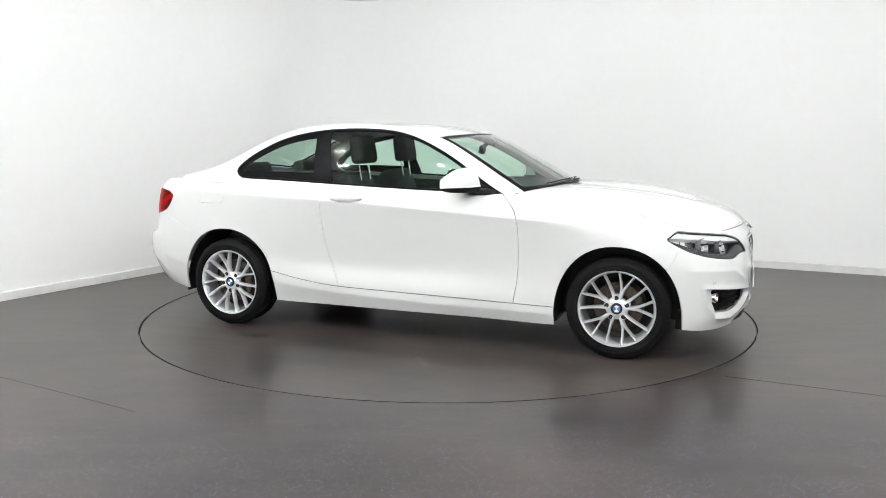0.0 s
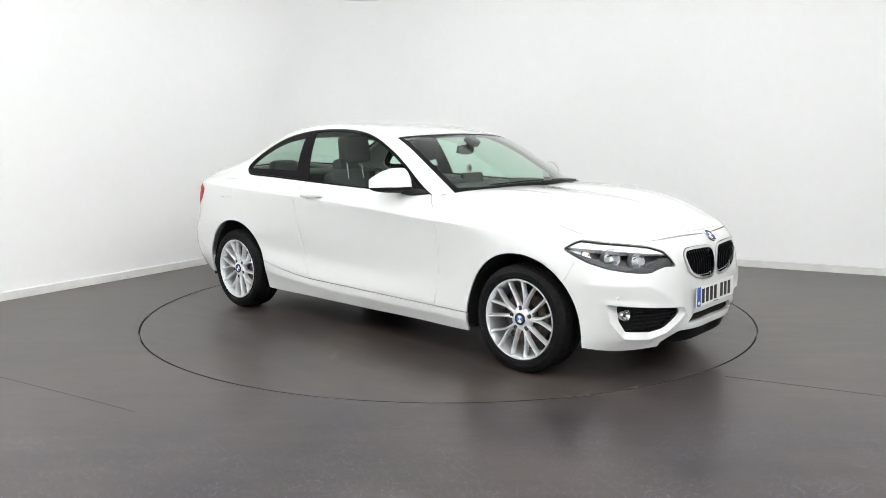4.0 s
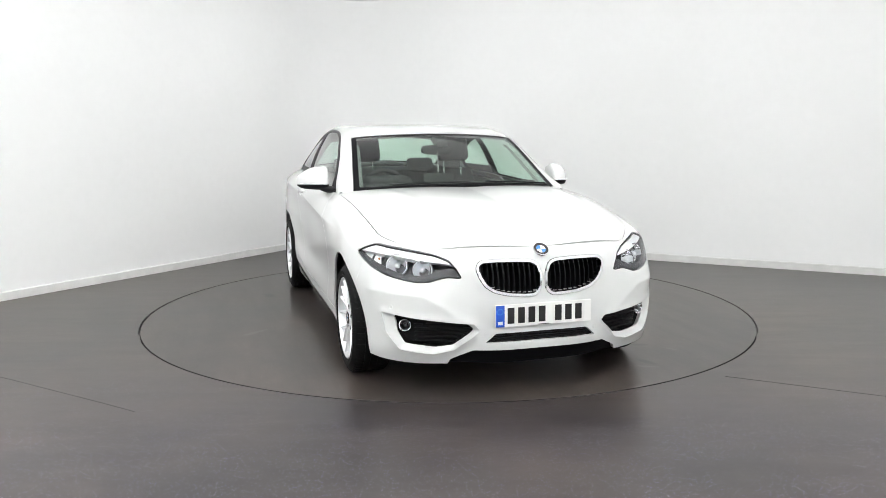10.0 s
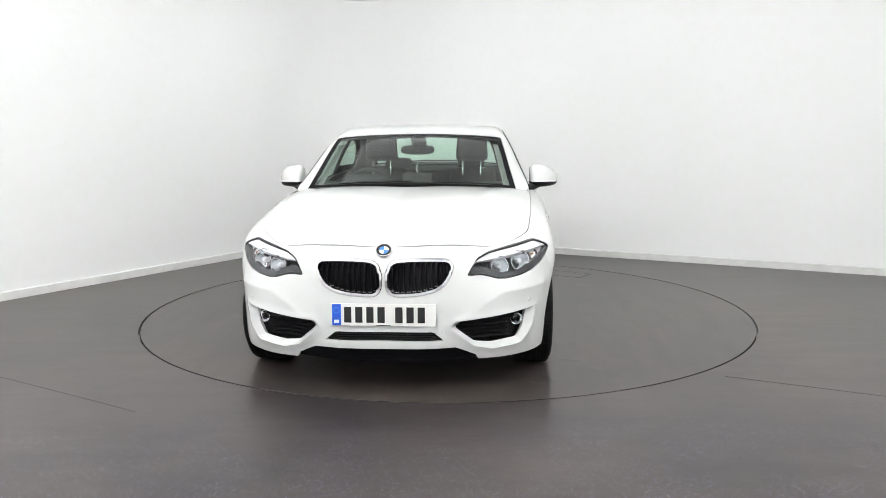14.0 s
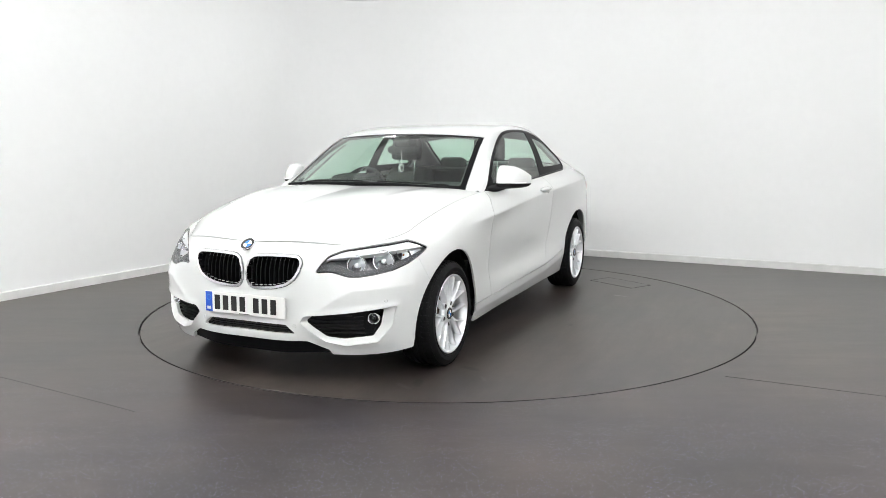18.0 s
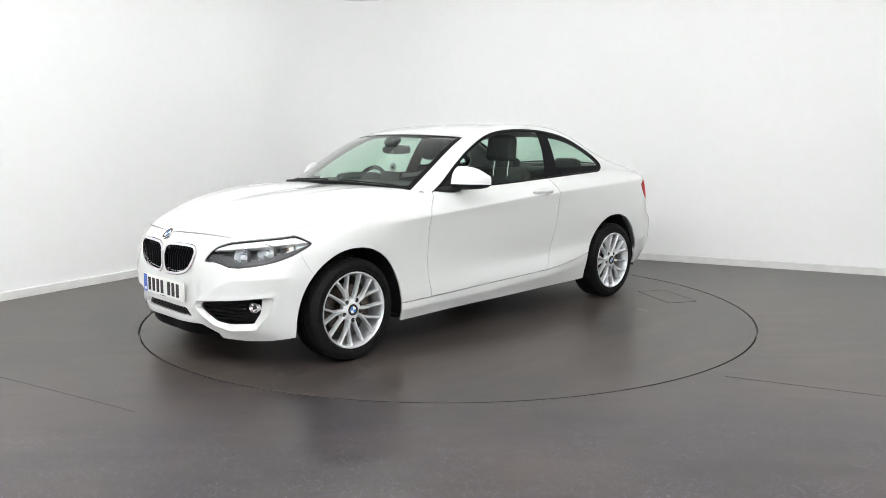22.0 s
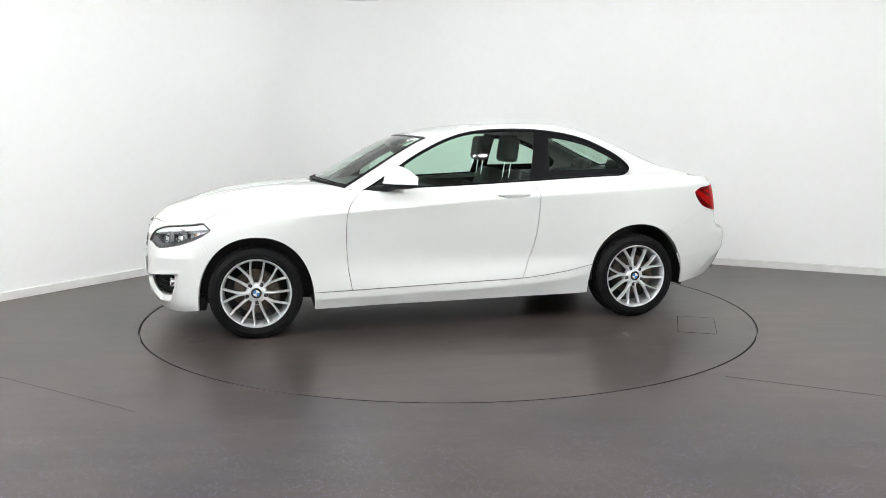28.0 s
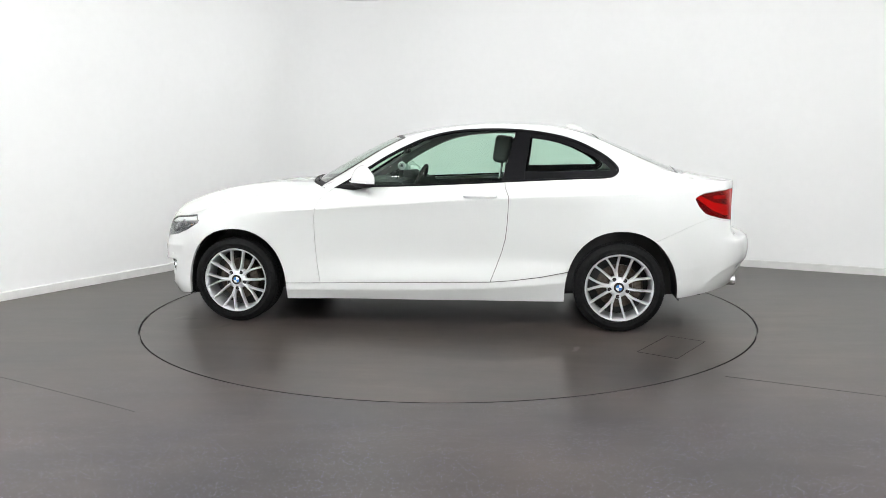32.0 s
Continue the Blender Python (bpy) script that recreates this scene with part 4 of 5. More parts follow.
def kidney(side):
    m = (lambda s: s) if side > 0 else mirrored
    d = loop_distance(KIDNEY_HOLE.q, KIDNEY)
    ring = clip(KIDNEY_HOLE, np.maximum(-d - 0.001, d - 0.0125))
    k = shell("kidney_grille", m(ring), M_CHROME, car, "chrome-framed kidney grille with black upright slats", lip=0.035, lift=0.007)
    inner = clip(KIDNEY_HOLE, loop_distance(KIDNEY_HOLE.q, KIDNEY) - 0.004)
    shell("backing", m(inward(inner, 0.07)), M_INK, k, lip=-0.06)
    loop = KIDNEY
    for i in range(11):
        y = 0.042 + 0.0275 * i
        zs = []
        for a, b in zip(loop, np.roll(loop, -1, axis=0)):
            if (a[0] - y) * (b[0] - y) < 0:
                zs.append(a[1] + (b[1] - a[1]) * (y - a[0]) / (b[0] - a[0]))
        if len(zs) < 2:
            continue
        z0, z1 = min(zs) - 0.004, max(zs) + 0.004
        ends = [wall_point(y, z0 + (z1 - z0) * k, 0.008, side)[0] for k in (0, .25, .5, .75, 1)]
        fit = np.polyfit([p.z for p in ends], [p.x for p in ends], 2)
        yy = sum(p.y for p in ends) / 5

        def upright(name, za, zb, half, deep, out, mat):
            bm = bmesh.new()
            vs = []
            for zz in np.linspace(za, zb, 6):
                x = float(np.polyval(fit, zz)) - out - 0.016 * max(0, (zz - z0) / (z1 - z0) - .70) / .3
                vs.append([bm.verts.new((x - dx, yy + dy, zz)) for dx, dy in ((0.0, -half), (0.0, half), (deep, half * 1.6), (deep, -half * 1.6))])
            for a, b in zip(vs, vs[1:]):
                for j in range(4):
                    bm.faces.new((a[j], a[(j + 1) % 4], b[(j + 1) % 4], b[j]))
            bm.faces.new(vs[0])
            bm.faces.new(vs[-1][::-1])
            bmesh.ops.recalc_face_normals(bm, faces=bm.faces)
            part(name, from_bm(name, bm, mat), k)

        upright("slat", z0, z1, .0025, .045, 0.0, M_PRINT)
        if i > 8:
            continue
        # paler pieces added for the light caught at the slats' ends
        upright("lit_slat_tip", z1 - .026, z1 - .012, .0013, .002, -.0012, M_GREYTRIM)
        upright("lit_slat_foot", z0 + .010, z0 + .0135, .006, .004, -.001, M_STEEL)


def fog_unit(side):
    m = (lambda s: s) if side > 0 else mirrored
    out, hole = -loop_distance(BEZEL.q, FOG_BEZEL), loop_distance(BEZEL.q, FOG_OPEN)
    k = np.clip(out / (out + np.maximum(hole, 0) + 1e-6), 0, 1)
    slope = renormal(Sheet(BEZEL.p - BEZEL.n * (0.004 + 0.022 * k)[:, None], BEZEL.n, BEZEL.q, BEZEL.faces))
    b = shell("fog_light_surround", m(slope), M_PAINT, car, "white angular surround of the fog light", lip=0.024)
    shell("recess", m(inward(clip(FOG, loop_distance(FOG.q, FOG_OPEN) + 0.002), 0.060)), M_BLACK, b, "black slatted recess", lip=-0.018)
    for zz in (.262, .286, .310, .334, .358):
        f = clip(FOG, np.maximum(np.abs(FOG.q[:, 1] - zz) - 0.0035, FOG.q[:, 0] - 0.672))
        if len(f.p):
            shell("slat", m(inward(f, 0.038)), M_BLACK, b, lip=0.014)
    p, n = wall_point(.724, .346, 0.036, side)
    way = (Vector((1, 0.25 * side, 0))).normalized()
    lamp = part("fog_light", from_bm("fog_light", lathe_bm([(.0005, -.024), (.012, -.022), (.021, -.012), (.026, .0), (.029, .003), (.032, 0), (.032, -.03)], 32), M_BOWL, 50), b, "round clear fog light", facing(p, way))
    part("lens", from_bm("lens", lathe_bm([(.0005, .006), (.014, .005), (.022, .003), (.027, 0)], 32), M_LENS, 50), b, m=facing(p, way))
    part("bulb_shield", from_bm("bulb_shield", lathe_bm([(.0005, -.006), (.010, -.008), (.011, -.03)], 20), M_GREYTRIM, 50), b, m=facing(p, way))


for sd in (1, -1):
    headlight(sd)
    tail_light(sd)
    kidney(sd)
    fog_unit(sd)


def lower_grille():
    g = shell("lower_grille", whole(inward(clip(GRILLE, loop_distance(GRILLE.q, LOW_GRILLE) + 0.003), 0.05)), M_INK, car, "black lower air intake with slats", lip=-0.028)
    for zz in (.281, .292, .303):
        f = clip(GRILLE, np.maximum(np.abs(GRILLE.q[:, 1] - zz) - 0.003, loop_distance(GRILLE.q, LOW_GRILLE) + 0.006))
        if len(f.p):
            shell("slat", whole(inward(f, 0.024)), M_BLACK, g, lip=0.02)


def roundel(parent, m, r, name="badge"):
    """Round enamel badge: dark ring, four quarters in white and light blue."""
    b = part(name, from_bm(name, lathe_bm([(r * .62, .004), (r * .66, .0055), (r * .95, .0055), (r, .003), (r, -.004)], 32), M_INK, 40), parent, "round badge with a dark ring and blue and white quarters", m)
    part("rim", from_bm("rim", lathe_bm([(r * .95, .004), (r * .97, .0065), (r * 1.03, .005), (r * 1.04, -.004)], 32), M_CHROME, 40), b)
    for k in range(4):
        bm = bmesh.new()
        c = bm.verts.new((0, .0045, 0))
        arc = [bm.verts.new((r * .63 * math.cos(t), .0045, r * .63 * math.sin(t))) for t in np.linspace(k * math.pi / 2, (k + 1) * math.pi / 2, 8)]
        for a, d in zip(arc, arc[1:]):
            bm.faces.new((c, a, d))
        bmesh.ops.recalc_face_normals(bm, faces=bm.faces)
        part("quarter", from_bm("quarter", bm, M_WHITE if k % 2 else M_BADGEBLUE), b)
    return b


def sub_roundel(parent, m, r):
    """The small hub badge as two flat parts."""
    part("hub_badge_ring", from_bm("hub_badge_ring", lathe_bm([(r * .6, .002), (r * .66, .004), (r * .95, .004), (r, .001), (r, -.006)], 28), M_INK, 40), parent, "dark ring of the hub badge", m)
    for k in range(4):
        bm = bmesh.new()
        c = bm.verts.new((0, .0025, 0))
        arc = [bm.verts.new((r * .62 * math.cos(t), .0025, r * .62 * math.sin(t))) for t in np.linspace(k * math.pi / 2, (k + 1) * math.pi / 2, 7)]
        for a, d in zip(arc, arc[1:]):
            bm.faces.new((c, a, d))
        bmesh.ops.recalc_face_normals(bm, faces=bm.faces)
        part("hub_badge_quarter", from_bm("hub_badge_quarter", bm, M_WHITE if k % 2 else M_BADGEBLUE), parent, m=m)


def number_plate():
    at = facing((0.756, 0, 0.409), (1, 0, 0.02))
    p = part("number_plate", from_bm("number_plate", box_bm(-.26, .26, -.008, .0, -.0555, .0555, .002), M_PLATE), car, "white front number plate with a blue band and plain black bars", at)
    part("band_ring", from_bm("band_ring", lathe_bm([(.0125, .0008), (.0135, .0016), (.0150, .0016), (.0160, .0008)], 24), M_BADGEBLUE, 40), p, "ring of small stars", Matrix.Translation((.2345, 0, .022)))
    part("band_mark", from_bm("band_mark", box_bm(.222, .247, -.001, .0016, -.042, -.026), M_PLATE), p, "small white mark on the blue band")
    part("blue_band", from_bm("blue_band", box_bm(.212, .257, -.001, .0009, -.0535, .0535), M_BLUE), p)
    x = .196
    for i in range(7):
        if i == 4:
            x -= .033
        part("bar", from_bm("bar", box_bm(x - .036, x, -.001, .0010, -.0395, .0395), M_INK), p)
        x -= .0555
    part("bar", from_bm("bar", box_bm(-.035, .035, -.001, .001, -.0535, -.0505), M_INK), p)
    return p


lower_grille()
number_plate()
roundel(car, facing((0.704, 0, .724), (0.66, 0, 0.75)), 0.039)
for uu, zz in ((.777, .445), (.294, .313)):
    for sd in (1, -1):
        p_, n_ = wall_point(uu, zz, 0.0, sd)
        part("parking_sensor", from_bm("parking_sensor", lathe_bm([(.0005, .0015), (.008, .0015), (.009, .0005), (.0105, .002), (.0115, -.004)], 20), M_PAINT, 30), car, m=facing(p_, n_))


# ---- greenhouse: windows, trim, roof ----
DLO = along([(-.715, .937), (-.80, .985), (-.947, 1.077), (-1.063, 1.150), (-1.180, 1.213), (-1.298, 1.267), (-1.416, 1.307), (-1.535, 1.331), (-1.734, 1.346), (-1.933, 1.345), (-2.130, 1.327),
             (-2.284, 1.298), (-2.400, 1.262), (-2.515, 1.208), (-2.608, 1.152), (-2.660, 1.106), (-2.683, 1.070), (-2.676, 1.042), (-2.645, 1.020)], 90)
DLO = np.r_[DLO, [(-2.56, .985), (-2.3, .96), (-1.9, .94), (-1.5, .92), (-1.1, .91), (-.8, .90), (-.72, .90)]]


def build_windows():
    g = GLASSHOUSE
    xz = np.stack([g.p[:, 0], g.p[:, 2]], 1)
    d = np.maximum(loop_distance(xz, DLO), g.q[:, 1] - 1.2)
    d = np.where(g.q[:, 1] > 1.1, np.maximum(d, 0.05), d)
    side, roof = split(g, d, 0.0008)
    # windscreen and rear window by the labels of the sheet
    s, w = roof.q[:, 0], roof.q[:, 1]
    d = np.maximum(np.maximum(s - np.interp(w, [1.0, 1.07, 1.15, 2.0], [.235, .246, .2495, .2495]), 1.060 - w) * np.where(1.060 - w > s - .25, .66, 2.0), -1)
    screen, roof = split(roof, d, 0.002)
    s, w = roof.q[:, 0], roof.q[:, 1]
    d = np.maximum(.752 - s, np.maximum(s - .982, (np.interp(s, [.75, .85, .98], [1.12, 1.08, 1.08]) - w) * .6))
    back, roof = split(roof, d, 0.002)
    shell("roof", whole(roof), M_PAINT, car, lip=0.008)
    liner = clip(roof, -(roof.q[:, 1] - 0.9))
    shell("headlining", whole(inward(liner, 0.028)), M_LINER, car, "light grey cloth headlining", lip=0)
    pil = clip(roof, roof.q[:, 1] - 1.0)
    both_sides("pillar_trim", inward(pil, 0.03), M_LINER, car, lip=0)
    # windscreen: a black printed border round clear glass
    s, w = screen.q[:, 0], screen.q[:, 1]
    din = np.minimum(np.minimum(.2495 - s, s + .0) * 2.7, (w - 1.062) * .66)
    edge, pane = split(screen, din - 0.030, 0.0)
    shell("windscreen", whole(pane), M_PANE, car, "lightly green-tinted windscreen", lip=0).visible_shadow = False
    inner = clip(screen, np.maximum(screen.q[:, 1] - 1.125, screen.q[:, 0] - .245))
    both_sides("screen_pillar_trim", inward(inner, 0.055), M_LINER, car, "light grey inner cover of the windscreen pillar", lip=0)
    shell("windscreen_border", whole(edge), M_PRINT, car, "black printed border of the windscreen", lip=0.006)
    s, w = back.q[:, 0], back.q[:, 1]
    din = np.minimum(np.minimum(s - .752, .982 - s) * 2.9, (w - np.interp(s, [.75, .85, .98], [1.12, 1.08, 1.08])) * .6)
    edge, pane = split(back, din - 0.022, 0.0)
    shell("rear_window", whole(pane), M_PANE, car, "lightly green-tinted rear window", lip=0).visible_shadow = False
    shell("rear_window_border", whole(edge), M_PRINT, car, lip=0.006)
    # side: outer trim, then door glass, pillar strip and rear side glass
    xz = np.stack([side.p[:, 0], side.p[:, 2]], 1)
    dd = loop_distance(xz, DLO)
    low = side.q[:, 1]
    trim, side = split(side, -np.maximum(dd, -1) * 1.0 - 0.017, 0.0)
    both_sides("window_trim", trim, M_SATIN, car, "satin black trim round the side windows", lip=0.010, lift=0.004)
    x, z = side.p[:, 0], side.p[:, 2]
    line = x + np.interp(z, [.98, 1.155, 1.31], [1.892, 1.939, 1.978])
    rear, front = split(side, line, 0.002)
    x, z = front.p[:, 0], front.p[:, 2]
    sail, front = split(front, -(x + .885) - (z - .94) * .25, 0.002)
    both_sides("mirror_sail", sail, M_BLACK, car, "black plastic triangle at the door mirror", lip=0.006, lift=0.002)
    for o in both_sides("door_window", front, M_PANE, car, "lightly green-tinted door window", lip=0):
        o.visible_shadow = False
    pillar, quarter = split(rear, -(rear.p[:, 0] + np.interp(rear.p[:, 2], [1.0, 1.075, 1.278, 1.33], [2.045, 2.055, 2.083, 2.09])), 0.0005)
    both_sides("door_pillar", pillar, M_PRINT, car, "gloss black pillar cover", lip=0.006, lift=0.002)
    xz = np.stack([quarter.p[:, 0], quarter.p[:, 2]], 1)
    dq = loop_distance(xz, DLO)
    border, pane = split(quarter, -dq - 0.050, 0.0)
    border2, pane = split(pane, pane.p[:, 2] - np.interp(pane.p[:, 0], [-2.7, -2.0], [1.062, 1.052]), 0.0)
    border = joined(border, border2)
    both_sides("quarter_window_border", border, M_PRINT, car, "black printed border of the rear side window", lip=0)
    for o in both_sides("quarter_window", pane, M_PANE, car, "lightly green-tinted rear side window", lip=0):
        o.visible_shadow = False
    # belt strip along the foot of the windows
    pts = along(BELT, 60)
    pts = pts[(pts[:, 0] < -.72) & (pts[:, 0] > -2.62)]
    for sd in (1, -1):
        line = [(p[0], (p[1] + 0.001) * sd, p[2] + 0.004) for p in pts]
        part("belt_trim", from_bm("belt_trim", tube_bm(line, 0.0085, 8, flat=0.8), M_SATIN, 60), car, "satin black strip along the window sill")


M_SATIN = material("satin_black_trim", (0.004, 0.004, 0.005), 0.28, spec=0.08)
build_windows()


# ---- door furniture, mirrors ----
def ellipsoid_bm(cx, cy, cz, rx, ry, rz, cut=None, seg=28, rings=18, power=1.0):
    bm = bmesh.new()
    bmesh.ops.create_uvsphere(bm, u_segments=seg, v_segments=rings, radius=1.0)
    for v in bm.verts:
        c = [math.copysign(abs(k) ** power, k) for k in v.co]
        v.co = (cx + rx * c[0], cy + ry * c[1], cz + rz * c[2])
    return bm


def handle(side, door):
    p, n = wall_point(3.068, .890, 0.0, side)
    at = facing(p, n)
    bm = bmesh.new()
    rows = []
    for i in range(25):
        t = -1 + 2 * i / 24
        end = (1 - abs(t) ** 3.2) ** 0.5 if abs(t) < 1 else 0.0
        out, half, x = .006 + .017 * end, .004 + .0135 * end, .116 * t
        deep = .010 * end
        rows.append([bm.verts.new((x, -.002 + (out + .002) * yy + deep * (yy < .5) * (abs(t) < .62), half * zz)) for yy, zz in ((0, -.8), (.55, -1), (.92, -.62), (1, 0), (.92, .62), (.55, 1), (0, .8))])
    for a, b in zip(rows, rows[1:]):
        for k in range(7):
            bm.faces.new((a[k], a[(k + 1) % 7], b[(k + 1) % 7], b[k]))
    bm.faces.new(rows[0])
    bm.faces.new(rows[-1][::-1])
    bmesh.ops.recalc_face_normals(bm, faces=bm.faces)
    part("door_handle", from_bm("door_handle", bm, M_PAINT, 50), door, "white bow door handle", at)
    c = CUP if side > 0 else mirrored(CUP)
    depth = np.clip(-loop_distance(CUP.q, HANDLE_CUP) / 0.034, 0, 1)
    c = Sheet(c.p - c.n * (0.028 * np.sqrt(depth * (2 - depth)))[:, None], c.n, c.q, c.faces)
    sh = shell("handle_cup", c, M_PAINT, door, lip=0)
    sh.data.shade_smooth()


def door_mirror(side):
    """A swept white cap over a black base, on a short black arm."""
    def rows_of(bm, low):
        rows = []
        for i in range(19):
            k = i / 18
            e = max(0.02, 1 - abs(2 * k - 1) ** 7) ** 0.5 if k < .5 else max(0.03, 1 - max(0, 2 * k - 1) ** 4) ** 0.5
            y = .792 + .200 * k
            rear = -.975 - .080 * k
            front = -.835 - .045 * k - .145 * k ** 3
            front = rear + (front - rear) * e
            z0 = .984 - .008 * k
            high = (.116 - .066 * (max(0, k - .3) / .7) ** 2.4) * (.78 + .22 * min(1, k / .12))
            row = []
            if low:
                drop = (.046 - .020 * k) * e
                ring = [(rear + .004, 0), (rear + .010, -drop * .7), (rear + (front - rear) * .35, -drop), (rear + (front - rear) * .75, -drop * .85), (front - .006, -drop * .4), (front + .002, 0)]
                row = [bm.verts.new((x, y * side, z0 + dz)) for x, dz in ring]
            else:
                for j in range(13):
                    a = j / 12
                    hh = max(0.0, 1 - ((a - .36) / .64) ** 2) ** .62 if a > .36 else 1 - .40 * ((.36 - a) / .36) ** 2
                    row.append(bm.verts.new((rear + (front - rear) * a, y * side, z0 + high * hh)))
                row.append(bm.verts.new((rear + .002, y * side, z0)))
            rows.append(row)
        n = len(rows[0])
        for a, b in zip(rows, rows[1:]):
            for j in range(n):
                bm.faces.new((a[j], a[(j + 1) % n], b[(j + 1) % n], b[j]))
        bm.faces.new(rows[0])
        bm.faces.new(rows[-1][::-1])
        bmesh.ops.recalc_face_normals(bm, faces=bm.faces)
        return bm
    mir = part("door_mirror", from_bm("door_mirror", rows_of(bmesh.new(), True), M_BLACK, 50), car, "door mirror with a white cap and black base")
    part("cap", from_bm("cap", rows_of(bmesh.new(), False), M_PAINT, 60), mir, "white mirror cap")
    gl = bmesh.new()
    rows = []
    for k in (.12, .2, .3, .45, .6, .72, .82):
        x, y, z = -.978 - .080 * k, (.792 + .200 * k) * side, .984 - .008 * k
        high = .116 - .066 * (max(0, k - .3) / .7) ** 2.4
        rows.append([gl.verts.new(c) for c in ((x, y, z + .006), (x, y, z + high * .56), (x + .004, y, z + high * .56), (x + .004, y, z + .006))])
    for a, b in zip(rows, rows[1:]):
        for j in range(4):
            gl.faces.new((a[j], a[(j + 1) % 4], b[(j + 1) % 4], b[j]))
    gl.faces.new(rows[0])
    gl.faces.new(rows[-1][::-1])
    bmesh.ops.recalc_face_normals(gl, faces=gl.faces)
    part("mirror_glass", from_bm("mirror_glass", gl, M_REFLECT), mir)
    strip_pts = [(-.833 - .045 * k - .145 * k ** 3, (.792 + .200 * k) * side, .990 - .008 * k) for k in (.25, .35, .45, .55, .65, .75, .85, .92)]
    part("indicator_strip", from_bm("indicator_strip", tube_bm(strip_pts, 0.0045, 8), M_SILVERTRIM, 60), mir, "clear indicator strip along the cap")
    foot = tube_bm([(-.775, .752 * side, .944), (-.82, .775 * side, .944), (-.87, .80 * side, .947), (-.92, .835 * side, .957)], [.044, .044, .042, .038], 14, flat=0.55)
    part("foot", from_bm("foot", foot, M_BLACK, 60), mir, "black arm of the mirror")


for sd, dr in zip((1, -1), DOORS):
    handle(sd, dr)
    door_mirror(sd)

# wipers, aerial, exhaust
for y0, y1 in ((-.62, .02), (-.02, .60)):
    pts = []
    for i in range(13):
        y = y0 + (y1 - y0) * i / 12
        pts.append((-.425 - .30 * y * y, y, .994 - .065 * y * y))
    wp = part("wiper", from_bm("wiper", tube_bm(pts, [.008 - .004 * i / 12 for i in range(13)], 8), M_BLACK, 60), car, "black windscreen wiper")
    part("blade", from_bm("blade", tube_bm([(p[0] - .025, p[1], p[2] + .010) for p in pts[3:]], .005, 6), M_BLACK, 60), wp)
fin = bmesh.new()
sec = []
for i in range(9):
    t = i / 8
    x = -2.325 - .20 * t
    h = .034 * math.sin(math.pi * (0.12 + .80 * t) ** .8) * (1 if t > 0 else .1)
    wd = .026 * math.sin(math.pi * (0.06 + .9 * t) ** .7) + .004
    zb = 1.356 - .055 * t * t
    sec.append([fin.verts.new(c) for c in ((x, -wd, zb), (x, -wd * .35, zb + h * .8), (x, 0, zb + h + .004), (x, wd * .35, zb + h * .8), (x, wd, zb))])
for a, b in zip(sec, sec[1:]):
    for j in range(4):
        fin.faces.new((a[j], a[j + 1], b[j + 1], b[j]))
fin.faces.new(sec[0])
fin.faces.new(sec[-1][::-1])
bmesh.ops.recalc_face_normals(fin, faces=fin.faces)
part("roof_aerial", from_bm("roof_aerial", fin, M_PAINT, 50), car, "white shark-fin roof aerial")
for dy in (.46, .54):
    part("exhaust_tip", from_bm("exhaust_tip", lathe_bm([(.030, .16), (.034, .165), (.036, .16), (.036, 0), (.030, 0), (.028, .15)], 28), M_CHROME, 40), car, "chrome exhaust tip", facing((-3.345, dy, .293), (-1, 0, 0)))


